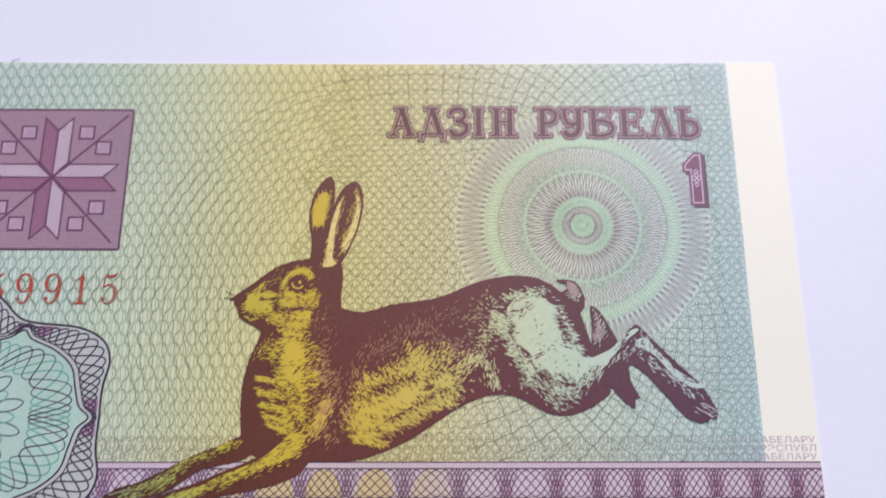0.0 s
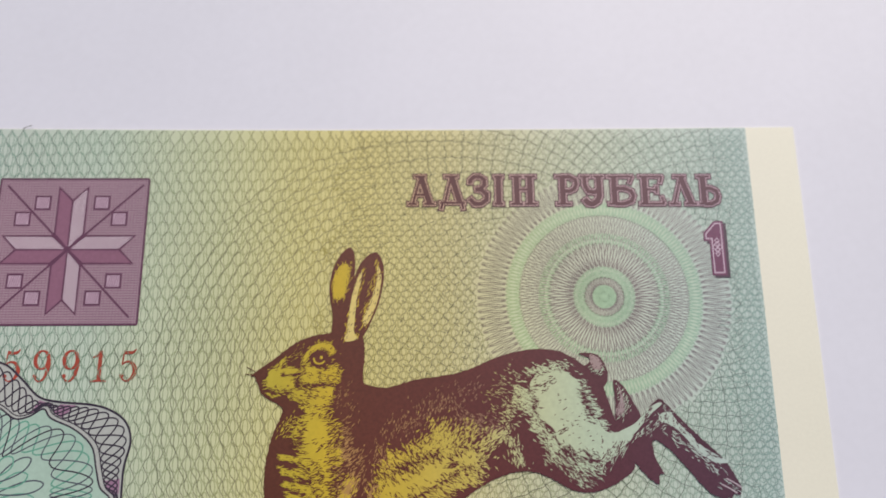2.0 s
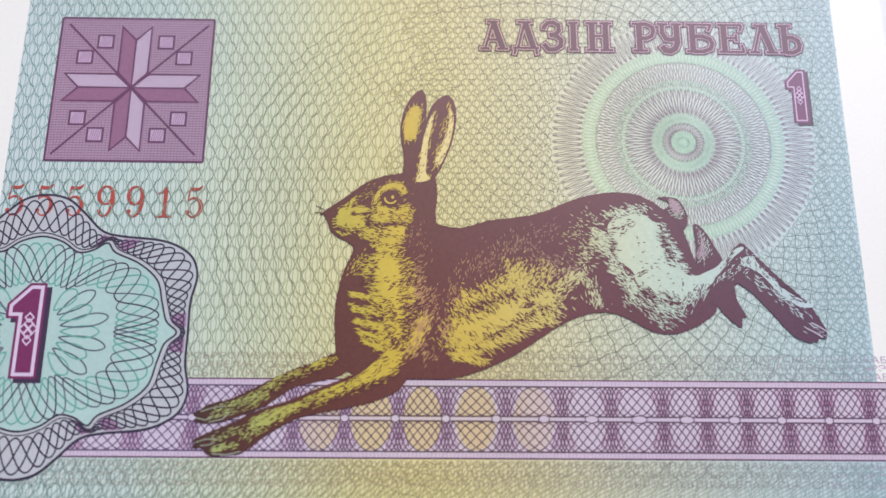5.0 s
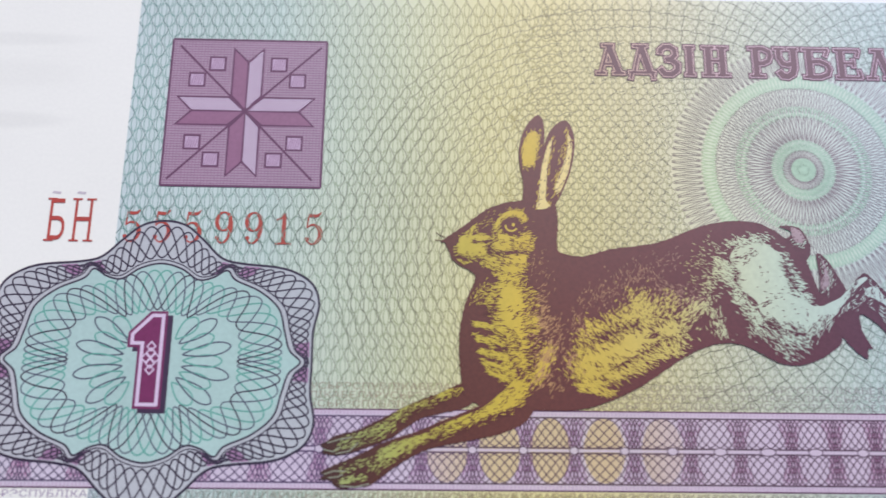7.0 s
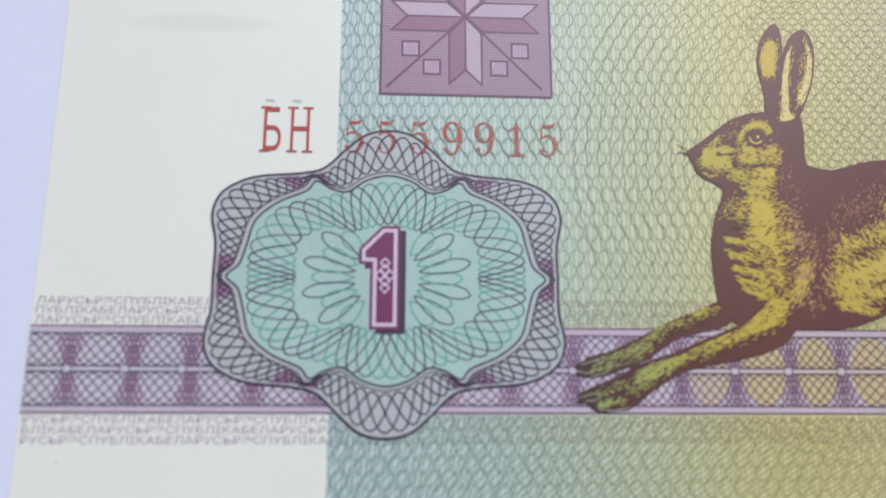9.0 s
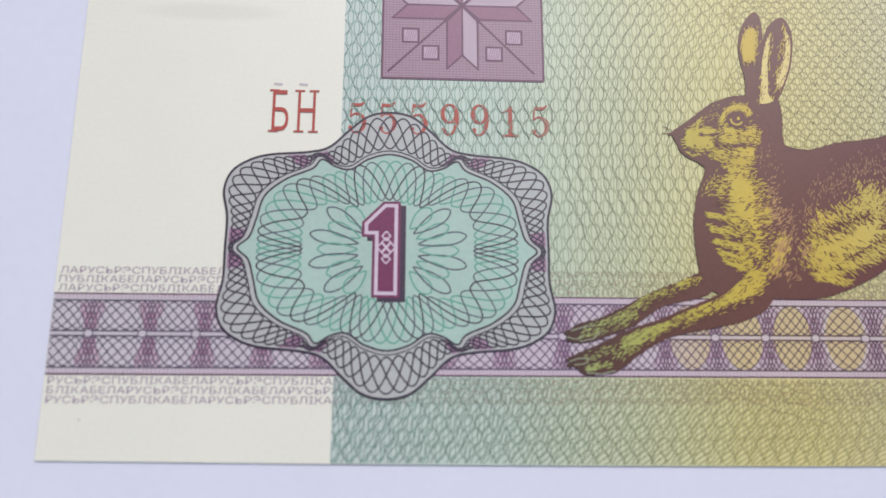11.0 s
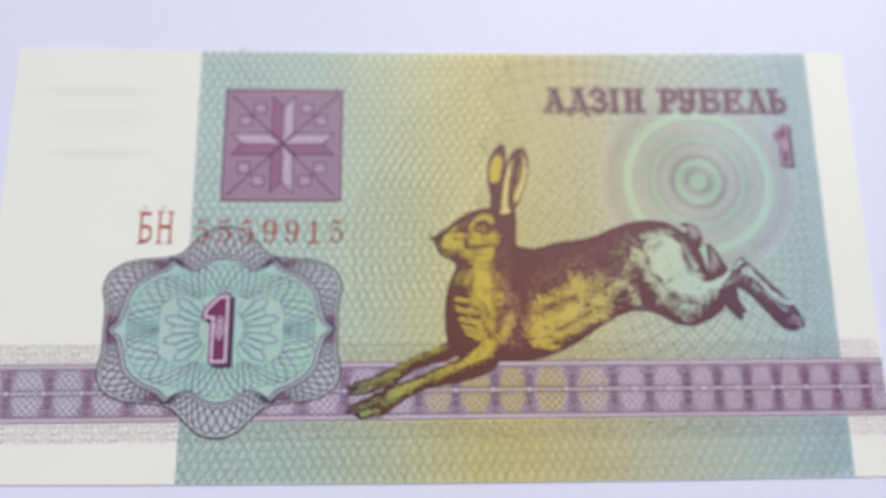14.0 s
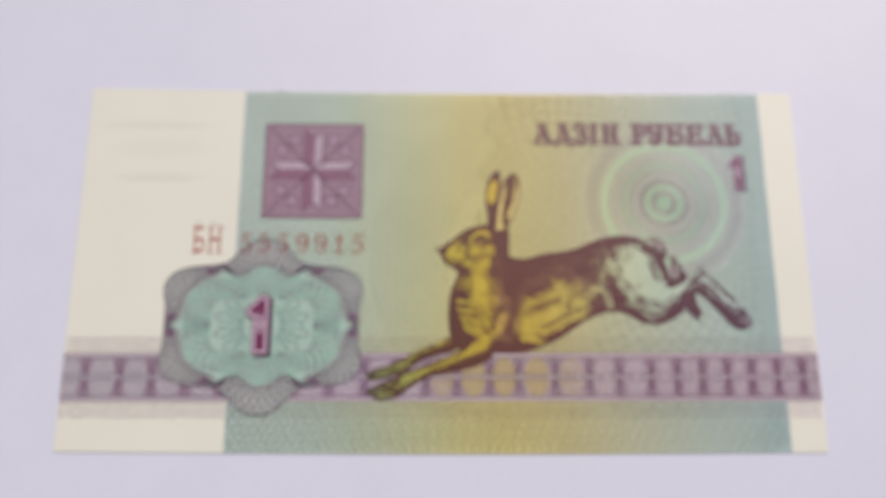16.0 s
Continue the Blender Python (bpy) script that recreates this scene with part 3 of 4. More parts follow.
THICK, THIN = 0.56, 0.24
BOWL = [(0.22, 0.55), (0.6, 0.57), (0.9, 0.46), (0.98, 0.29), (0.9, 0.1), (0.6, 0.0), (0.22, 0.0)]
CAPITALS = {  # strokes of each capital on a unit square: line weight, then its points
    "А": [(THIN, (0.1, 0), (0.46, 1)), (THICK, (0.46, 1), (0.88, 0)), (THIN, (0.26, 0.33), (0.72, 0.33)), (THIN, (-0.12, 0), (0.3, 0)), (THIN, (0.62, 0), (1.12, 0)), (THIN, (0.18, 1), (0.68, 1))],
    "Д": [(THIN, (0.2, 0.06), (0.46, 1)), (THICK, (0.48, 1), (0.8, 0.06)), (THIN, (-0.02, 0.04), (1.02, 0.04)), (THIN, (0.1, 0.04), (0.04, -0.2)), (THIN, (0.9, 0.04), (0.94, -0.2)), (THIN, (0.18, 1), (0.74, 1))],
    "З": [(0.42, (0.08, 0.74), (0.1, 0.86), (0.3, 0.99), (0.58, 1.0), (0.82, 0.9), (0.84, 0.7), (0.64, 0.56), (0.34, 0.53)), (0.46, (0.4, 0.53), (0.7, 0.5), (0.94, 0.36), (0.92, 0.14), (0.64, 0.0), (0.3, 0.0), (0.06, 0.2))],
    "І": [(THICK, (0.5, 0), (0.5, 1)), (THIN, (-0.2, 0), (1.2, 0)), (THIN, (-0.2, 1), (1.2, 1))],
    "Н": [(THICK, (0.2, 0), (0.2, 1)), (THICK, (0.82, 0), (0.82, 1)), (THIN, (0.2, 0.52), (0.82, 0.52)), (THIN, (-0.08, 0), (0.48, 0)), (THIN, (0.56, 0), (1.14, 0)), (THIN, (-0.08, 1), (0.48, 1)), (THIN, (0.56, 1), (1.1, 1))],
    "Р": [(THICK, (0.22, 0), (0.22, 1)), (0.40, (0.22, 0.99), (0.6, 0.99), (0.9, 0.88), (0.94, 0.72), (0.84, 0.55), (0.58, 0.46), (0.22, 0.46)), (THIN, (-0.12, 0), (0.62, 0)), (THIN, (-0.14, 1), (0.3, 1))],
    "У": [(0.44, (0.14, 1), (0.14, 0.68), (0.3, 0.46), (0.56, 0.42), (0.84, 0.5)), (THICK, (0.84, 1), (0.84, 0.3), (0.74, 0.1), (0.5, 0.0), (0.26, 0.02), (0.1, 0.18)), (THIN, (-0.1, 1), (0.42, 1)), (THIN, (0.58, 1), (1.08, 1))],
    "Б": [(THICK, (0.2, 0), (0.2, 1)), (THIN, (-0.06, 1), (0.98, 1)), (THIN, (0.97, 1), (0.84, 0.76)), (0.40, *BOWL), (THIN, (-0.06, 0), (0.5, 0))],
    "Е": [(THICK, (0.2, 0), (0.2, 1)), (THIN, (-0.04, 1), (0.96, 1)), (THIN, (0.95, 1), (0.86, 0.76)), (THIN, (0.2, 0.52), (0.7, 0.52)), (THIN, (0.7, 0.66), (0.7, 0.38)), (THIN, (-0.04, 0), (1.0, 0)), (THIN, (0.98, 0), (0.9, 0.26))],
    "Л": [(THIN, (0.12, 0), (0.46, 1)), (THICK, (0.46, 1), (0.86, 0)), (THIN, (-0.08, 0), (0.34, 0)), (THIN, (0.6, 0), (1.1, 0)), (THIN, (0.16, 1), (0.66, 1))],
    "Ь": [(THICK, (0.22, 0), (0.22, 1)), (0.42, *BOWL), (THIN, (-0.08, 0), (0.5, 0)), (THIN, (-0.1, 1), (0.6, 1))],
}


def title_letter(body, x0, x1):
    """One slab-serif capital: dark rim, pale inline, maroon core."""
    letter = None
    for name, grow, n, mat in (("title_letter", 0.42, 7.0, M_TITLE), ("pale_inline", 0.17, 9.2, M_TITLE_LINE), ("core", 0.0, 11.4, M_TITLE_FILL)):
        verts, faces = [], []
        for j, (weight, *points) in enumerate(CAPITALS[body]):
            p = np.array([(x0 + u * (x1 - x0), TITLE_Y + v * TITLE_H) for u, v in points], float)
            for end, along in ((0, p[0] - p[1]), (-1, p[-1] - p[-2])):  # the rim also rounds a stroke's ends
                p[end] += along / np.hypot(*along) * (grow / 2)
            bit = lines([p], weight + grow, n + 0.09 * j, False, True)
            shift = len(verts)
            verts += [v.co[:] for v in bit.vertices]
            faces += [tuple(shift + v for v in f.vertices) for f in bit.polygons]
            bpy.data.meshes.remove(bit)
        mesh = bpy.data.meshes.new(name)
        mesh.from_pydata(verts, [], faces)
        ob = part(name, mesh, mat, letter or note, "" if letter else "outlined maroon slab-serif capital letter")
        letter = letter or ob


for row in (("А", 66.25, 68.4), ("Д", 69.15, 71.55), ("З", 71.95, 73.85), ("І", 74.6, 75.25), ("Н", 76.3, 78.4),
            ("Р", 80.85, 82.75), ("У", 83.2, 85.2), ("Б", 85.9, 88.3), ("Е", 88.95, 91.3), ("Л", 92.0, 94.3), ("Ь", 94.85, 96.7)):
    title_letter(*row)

# ---- serial number ----
serial = tagged(new("serial_number"), "red letterpress serial number")
serial.parent = note


def pen(points, widths, n, x, y, closed=False):
    """A stroke whose breadth swells and thins along its way, on a unit square 1.6 mm by 2.9 mm."""
    p = np.array(points, float) * (1.6, 2.9) + (x, y)
    ends = np.vstack([2 * p[0] - p[1], p, 2 * p[-1] - p[-2]])
    way, wide = [], []
    for k in range(len(p) - 1):
        for u in np.linspace(0, 1, 6, endpoint=k == len(p) - 2):
            a, b, c, d = ends[k:k + 4]
            way.append(0.5 * (2 * b + (c - a) * u + (2 * a - 5 * b + 4 * c - d) * u * u + (3 * b - a - 3 * c + d) * u ** 3))
            wide.append(widths[k] + (widths[k + 1] - widths[k]) * u)
    way, wide = np.array(way), np.array(wide)
    e = np.gradient(way, axis=0)
    side = np.c_[-e[:, 1], e[:, 0]] / np.hypot(e[:, 0], e[:, 1])[:, None] * wide[:, None] / 2
    verts = [(q[0] * MM, q[1] * MM, layer(n) + 1.5e-8 * (k % len(way))) for pts in (way + side, way - side) for k, q in enumerate(pts)]
    m = len(way)
    mesh = bpy.data.meshes.new("pen")
    mesh.from_pydata(verts, [], [(k + m, k + m + 1, k + 1, k) for k in range(m - 1)])
    return mesh


for digit, x in zip("5559915", (23.3, 25.95, 28.65, 31.4, 34.05, 36.75, 39.35)):
    y = 27.55
    ball = lambda u, v: fills([[(x + 1.6 * u + 0.2 * math.cos(a), y + 2.9 * v + 0.19 * math.sin(a)) for a in np.linspace(0, 5.8, 11)]], 8.5)
    if digit == "1":
        one = part("digit", pen([(0.5, 0.02), (0.5, 0.5), (0.5, 0.97)], (0.36, 0.36, 0.36), 8.3, x, y), M_SERIAL, serial)
        part("serif", pen([(0.06, 0.0), (0.5, 0.02), (0.94, 0.0)], (0.16, 0.2, 0.16), 8.4, x, y), M_SERIAL, one)
        part("flag", pen([(0.08, 0.76), (0.3, 0.82), (0.52, 0.97)], (0.12, 0.2, 0.28), 8.45, x, y), M_SERIAL, one)
    elif digit == "5":
        five = part("digit", pen([(0.16, 0.53), (0.38, 0.62), (0.66, 0.6), (0.88, 0.44), (0.88, 0.24), (0.68, 0.06), (0.4, 0.01), (0.14, 0.13)], (0.1, 0.16, 0.26, 0.38, 0.38, 0.24, 0.13, 0.14), 8.3, x, y), M_SERIAL, serial)
        part("stem", pen([(0.24, 0.98), (0.2, 0.75), (0.16, 0.52)], (0.13, 0.13, 0.13), 8.4, x, y), M_SERIAL, five)
        part("flag", pen([(0.22, 0.93), (0.5, 0.91), (0.74, 0.93), (0.92, 1.03)], (0.3, 0.3, 0.26, 0.1), 8.45, x, y), M_SERIAL, five)
        part("ball", ball(0.17, 0.17), M_SERIAL, five)
    else:
        a = np.linspace(0, 2 * math.pi, 13)
        nine = part("digit", pen([(0.5 + 0.38 * math.cos(v), 0.69 + 0.29 * math.sin(v)) for v in a], [0.13 + 0.23 * abs(math.cos(v)) for v in a], 8.3, x, y), M_SERIAL, serial)
        part("tail", pen([(0.89, 0.72), (0.9, 0.48), (0.8, 0.2), (0.58, 0.03), (0.34, 0.02), (0.16, 0.14)], (0.34, 0.36, 0.3, 0.17, 0.13, 0.13), 8.42, x, y), M_SERIAL, nine)
        part("ball", ball(0.19, 0.17), M_SERIAL, nine)
for letter, x, w, stems in (("Б", 16.75, 1.45, (16.9,)), ("Н", 18.95, 1.55, (19.1, 20.35))):
    glyph = part("serial_letter", lettering(letter, x, 27.6, w, 3.85, 8.3, -0.004), M_SERIAL, serial, "tall condensed red serial letter")
    for j, (sx, sy) in enumerate([(sx, sy) for sx in stems for sy in (27.5, 31.32)]):
        part("serif", fills([[(sx - 0.42, sy), (sx + 0.42, sy), (sx + 0.42, sy + 0.16), (sx - 0.42, sy + 0.16)]], 8.35 + 0.05 * j), M_SERIAL, glyph)
    part("faint_offset", fills([[(x + 0.0, 31.95), (x + 0.75, 31.85), (x + 0.8, 32.08), (x + 0.1, 32.15)]], 3.1), M_GHOST_INK, glyph, "faint grey double impression")

# ---- medallion ----
def fourfold(quarter, sx=1.0, sy=1.0):
    """A quarter outline from the top round to the right end, mirrored to a whole."""
    q = np.array(quarter, float)
    right = np.concatenate([q, (q * (1, -1))[::-1][1:]])
    left = (right * (-1, 1))[::-1][1:-1]
    return np.concatenate([right, left])


OUTER = fourfold([(0, 12.4), (1.9, 12.0), (3.5, 10.7), (5.2, 9.1), (7.0, 8.6), (10.2, 8.3), (12.0, 7.75), (13.4, 6.7), (13.95, 5.0), (13.55, 2.7), (13.55, 0)])
INNER = fourfold([(0, 8.5), (1.8, 8.05), (3.3, 7.1), (4.6, 7.3), (5.8, 7.95), (6.6, 7.1), (8.8, 6.1), (10.5, 4.6), (11.1, 2.6), (11.6, 1.0), (12.55, 0)])
outer, inner = smooth(OUTER, 14), smooth(INNER, 14)


def at_angle(outline, th):
    """Radius of an outline about its middle, by angle."""
    a = np.arctan2(outline[:, 1], outline[:, 0])
    order = np.argsort(a)
    return np.interp(th, a[order], np.hypot(outline[order, 0], outline[order, 1]), period=2 * math.pi)


medallion = part("medallion", fills([outer + MED], 8), M_MED, note, "scalloped aqua and lilac guilloche medallion")
th = np.linspace(0, 2 * math.pi, 4800, endpoint=False)
ro, ri = at_angle(outer, th), at_angle(inner, th)
ring_dir = np.c_[np.cos(th), np.sin(th)]
part("medallion_centre", fills([inner + MED], 9), M_MED_IN, medallion, "aqua centre with cusped outline")
part("outer_outline", lines([outer + MED], 0.2, 10.6, True), M_MED_LINE, medallion)
part("inner_outline", lines([inner + MED], 0.16, 10.6, True), M_MED_LINE, medallion)
part("inner_rim", lines([inner * 1.04 + MED], 0.10, 10.6, True), M_MED_LINE, medallion)
def flow(steps, waves):
    """A phase that runs waves times round and quickens where steps are large."""
    f = np.cumsum(steps)
    return 2 * math.pi * waves * (f - f[0]) / (f[-1] + steps[0] - f[0])


thick = np.maximum((ro - ri) - 0.95, 0.35)
mid_line = ring_dir * ((ro + ri) / 2)[:, None]
step = np.hypot(*(np.roll(mid_line, -1, 0) - mid_line).T)
run = flow(step / (0.5 + 0.55 * thick), 28)
mid = (ro + ri) / 2 + 0.06
each("braid_line", [np.c_[np.cos(th), np.sin(th)] * (mid + thick / 2 * np.sin(run + k * math.pi / 2))[:, None] + MED for k in range(4)], 0.135, 10.2, M_MED_LINE, medallion, True)
# plum tint in the six narrow places between the two outlines
for middle in (0, 180, 51, 129, 231, 309):
    for side in (-1, 1):
        w = np.radians(middle + side * np.linspace(2, 7.5, 8))
        edge_in, edge_out = at_angle(inner, w) * 1.05, at_angle(outer, w) - 0.22
        rim = np.concatenate([edge_in, edge_out[::-1]])[:, None] * np.c_[np.cos(np.r_[w, w[::-1]]), np.sin(np.r_[w, w[::-1]])]
        part("plum_corner", fills([rim + MED], 9.6), M_MED_DARK, medallion)

# the net runs on over the red figures
for curves, mat in ((chain_a, M_NET), (chain_b, M_NET_DARK)):
    over = []
    for c in curves:
        near = c[(c[:, 0] > 23) & (c[:, 0] < 41.3) & (c[:, 1] > 27.3) & (c[:, 1] < 30.9)]
        if len(near) > 3:
            free = ~inside(near - MED, outer)
            over += clip(near, lambda x, y, free=free: free)
    tagged(part("eyelet_net", lines(over, 0.07, 9.2), mat, serial), kind="stuff")

# looped ribbons of the centre: twelve waves, quick at the two ends and slow along the sides
fold = np.abs((th + math.pi / 2) % math.pi - math.pi / 2)
low = np.interp(fold, np.radians([0, 23, 40, 54, 70, 90]), [7.2, 7.6, 6.4, 4.6, 4.3, 4.4])
high = np.interp(fold, np.radians([0, 15, 30, 40, 50, 62, 90]), [10.9, 11.1, 10.6, 9.6, 8.5, 7.9, 7.9])
steps = np.array([0, 7, 23, 39, 54, 70, 90])
turns = np.concatenate([steps, 180 - steps[-2::-1]])
wave = np.interp(np.degrees(th), np.concatenate([turns, turns[1:] + 180]), math.pi * np.arange(25))
wave = np.convolve(np.concatenate([wave[-60:] - 24 * math.pi, wave, wave[:60] + 24 * math.pi]), np.ones(121) / 121, "valid")
for name, mat, lag, n, wide in (("dark_loop", M_MED_LINE, 0.0, 9.9, 0.125), ("grey_loop", M_MED_SOFT, 1.26, 9.7, 0.115), ("grey_loop", M_MED_SOFT, -1.26, 9.75, 0.115), ("green_loop", M_MED_GREEN, 2.5, 9.3, 0.13), ("green_loop", M_MED_GREEN, -2.5, 9.35, 0.13)):
    r = (low + high) / 2 - (high - low) / 2 * np.cos(wave + lag)
    part(name, lines([np.c_[np.cos(th), np.sin(th)] * r[:, None] + MED], wide, n, True), mat, medallion)
a = np.linspace(0, 2 * math.pi, 36, endpoint=False)
for k in range(-4, 5):
    for half_turn in (0, math.pi):
        ang = half_turn + k * 0.2
        r0, r1 = 2.6, (6.9 if k % 2 else 5.9) - 0.2 * abs(k)
        along, across = (r0 + r1) / 2 + (r1 - r0) / 2 * np.cos(a), (0.44 + 0.02 * abs(k)) * np.sin(a) * (1.1 + 0.5 * np.cos(a)) * np.abs(np.sin(a)) ** 0.3
        petal = np.c_[along * math.cos(ang) - across * math.sin(ang), along * math.sin(ang) + across * math.cos(ang)] + MED
        part("petal", lines([petal], 0.13, 9.9 + 0.01 * (k + 6), True), M_MED_GREEN if k % 2 == 0 else M_MED_SOFT, medallion)


# ---- numerals ----
ONE = np.array([(-1.95, 2.35), (-0.15, 4.2), (1.3, 4.2), (1.3, -4.15), (-1.05, -4.15), (-1.05, 1.05), (-1.95, 1.05)])


def inset(p, d):
    """An outline drawn in by d."""
    p = np.asarray(p)
    e = np.roll(p, -1, 0) - p
    e /= np.hypot(e[:, 0], e[:, 1])[:, None]
    nrm = np.c_[e[:, 1], -e[:, 0]]
    a, b = np.roll(nrm, 1, 0), nrm
    return p + d * (a + b) / (1 + (a * b).sum(1))[:, None]


def numeral(x, y, sx, sy, n, label, rim=0.22, heart=0.52):
    place = lambda p: np.asarray(p) * (sx, sy) + (x, y)
    ob = part("numeral", fills([place(ONE + (0.0, 0.0))], n), M_ONE, note, label)
    shade = ONE + (0.46, -0.36)
    part("numeral_shadow", fills([place(shade)], n - 0.5), M_SHADE, ob, "dark slate drop shadow")
    part("inline", fills([place(inset(ONE, rim))], n + 0.5), M_ONE_LINE, ob, "pale inline")
    part("core", fills([place(inset(ONE, heart))], n + 1), M_ONE, ob)
    gems = [place(np.array([(-0.36, 0), (0, 0.4), (0.36, 0), (0, -0.4), (-0.36, 0)]) + (0.12 + dx, 0.15 + dy)) for dx, dy in ((0, 0.46), (0, -0.46), (0.4, 0), (-0.4, 0), (0, 1.0), (0, -1.0))]
    each("diamond", gems, 0.12 * sx, n + 1.4, M_ONE_LINE, ob)


numeral(26.75, 17.15, 1.0, 1.0, 11, "large plum numeral one with pale inline")
numeral(96.05, 40.2, 0.62, 0.66, 8, "small plum numeral one with pale inline", 0.32, 0.5)

part("speck", fills([[(3.05 + 0.1 * math.cos(v), 2.96 + 0.08 * math.sin(v)) for v in np.linspace(0, 5.6, 9)]], 1.2), M_GHOST_INK, note, "tiny tan speck on the bare paper")

# ---- hare vignette ----
hare = tagged(new("hare_vignette"), "leaping animal vignette in brown and yellow engraving")
hare.parent = note
TORSO = smooth([(51.7, 28.1), (53.6, 29.5), (55.9, 31.2), (58.7, 31.95), (61.5, 31.9), (62.0, 30.0), (61.9, 27.5), (62.8, 26.95), (64.3, 26.85), (66.8, 27.55), (70.9, 28.2),
                (74.6, 29.7), (77.7, 30.35), (80.3, 30.1), (82.3, 28.9), (84.0, 27.1), (85.2, 23.6), (86.7, 20.0), (85.3, 18.4), (83, 17.45), (81, 17.6), (79.1, 18.6),
                (77.6, 19.2), (76.1, 19.25), (74.1, 18.7), (72.1, 17.6), (69.1, 15.6), (66.1, 14.15), (63.2, 13.35), (59.4, 13.3), (56.5, 12.95), (53.62, 14.59), (53.43, 15.95),
                (53.27, 17.66), (53.25, 19.39), (53.4, 20.89), (53.79, 22.52), (54.34, 23.85), (54.65, 24.89), (53.99, 25.5), (53.22, 25.87), (52.6, 26.44), (52.27, 27.17), (51.94, 27.91)])
HIND = smooth([(84.6, 23.6), (87.0, 23.75), (88.9, 25.45), (89.5, 25.55), (90.1, 25.0), (92.55, 22.45), (94.85, 20.15), (96.0, 18.15), (96.05, 17.2), (95.5, 17.2), (95.2, 16.85),
               (94.9, 17.0), (94.6, 16.75), (93.2, 17.4), (91.45, 19.4), (89.85, 21.2), (88.5, 22.0), (88.5, 20.65), (89.2, 19.1), (88.9, 19.0), (88.65, 18.1), (87.4, 19.1), (86.5, 20.1), (83.8, 20.5)])
NEAR = smooth([(59.12, 17.03), (57.92, 15.96), (56.74, 14.89), (55.32, 13.78), (53.44, 12.97), (51.56, 12.21), (49.7, 11.41), (47.84, 10.8), (46.46, 10.24), (45.1, 9.54), (43.74, 8.94), (42.61, 8.44), (41.85, 8.03), (42.1, 7.76), (41.85, 7.48), (42.74, 7.35), (42.95, 7.03), (43.52, 6.76), (44.58, 6.85), (45.73, 6.98),
               (46.85, 7.71), (47.97, 8.57), (49.33, 9.36), (50.71, 10.01), (52.58, 10.42), (54.93, 10.89), (56.82, 11.36), (58.71, 12.21), (59.46, 13.16), (59.93, 14.6), (59.91, 15.96)])
FARLEG = smooth([(53.44, 15.41), (51.93, 14.78), (50.04, 14.06), (48.64, 13.44), (47.26, 12.72), (45.88, 12.01), (44.5, 11.4), (42.88, 10.98), (42.12, 10.47), (41.73, 10.14), (42.26, 9.87), (41.91, 9.59), (43.05, 9.4), (44.62, 9.73), (45.99, 10.24), (47.37, 10.8), (48.74, 11.69), (50.12, 12.54), (52, 13.01), (53.89, 13.54), (54.82, 14.5)])
EAR_A = smooth([(60.36, 40.31), (60.84, 39.79), (60.96, 38.36), (60.82, 36.38), (60.21, 34.14), (59.77, 32.49), (59.57, 31.5), (58.9, 31.82), (58.93, 33.58), (58.64, 35.24), (58.57, 36.64), (58.86, 38.17), (59.47, 39.49)])
EAR_B = smooth([(62.74, 39.82), (63.32, 39.48), (63.69, 38.39), (63.69, 36.97), (63.32, 35), (62.7, 33.33), (62.03, 31.96), (61.22, 30.97), (59.53, 30.96), (59.72, 32.49), (60.21, 34.14), (60.66, 35.82), (61.07, 37.8), (61.74, 39.11)])
TAIL = smooth([(82.1, 29.9), (83.7, 29.85), (84.6, 28.5), (84.5, 27.2), (83.7, 26.6), (82.7, 27.7), (82.3, 28.6), (83.3, 29.3)])
FARHIND = smooth([(85.15, 27.4), (86.05, 26.9), (86.95, 25.3), (87.5, 24.0), (86.5, 23.2), (85.2, 23.5), (85.25, 25.3)])
for name, shape, n in (("far_front_leg", FARLEG, 13.0), ("tail", TAIL, 13.2), ("far_hind_leg", FARHIND, 13.2), ("ear", EAR_A, 13.4), ("ear", EAR_B, 13.6), ("body", TORSO, 14.0), ("hind_leg", HIND, 14.3), ("front_leg", NEAR, 14.6)):
    part(name, fills([shape], n), M_HARE, hare)

MUZZLE = smooth([(53, 27.86), (53.38, 28.55), (54.39, 28.67), (55.81, 28.62), (56.42, 28.31), (55.78, 27.72), (55.45, 26.87), (54.45, 26.55), (53.45, 26.65), (52.98, 27.17)])
JAW = smooth([(55.76, 26.67), (56.96, 26.67), (57.96, 27.05), (59.07, 27.11), (59.09, 26.06), (58.6, 25.22), (57.5, 25.21), (56.49, 25.62), (55.47, 26.14)])
CHEEK = smooth([(56.02, 28.25), (56.66, 28.89), (57.53, 28.79), (58.24, 28.37), (58.95, 28.59), (59.46, 28.17), (59.17, 27.42), (58.06, 27.52), (56.95, 27.2), (56.24, 27.51)])
BROW = smooth([(56.29, 29.53), (56.63, 30.23), (57.28, 30.83), (58.15, 31.06), (58.92, 30.85), (59.28, 30.31), (58.93, 29.98), (58.47, 30.3), (57.8, 30.46), (57.19, 30.19), (56.8, 29.7), (56.4, 29.16)])
CHEST = smooth([(56.52, 24.17), (57.51, 24.59), (58.77, 23.77), (59.73, 22.95), (59.55, 21.42), (59.47, 19.91), (59.59, 18.42), (59.12, 17.03), (58.75, 15.96), (58.01, 16.69), (57.54, 17.92), (57.32, 19.4), (56.9, 20.66), (56.18, 21.92), (55.8, 23.04)])
SHOULDER = smooth([(60.32, 18.32), (60.91, 18.82), (61.4, 18.62), (61.16, 17.63), (60.68, 16.65), (60.16, 15.67), (59.67, 15.43), (59.86, 16.45), (59.99, 17.43)])
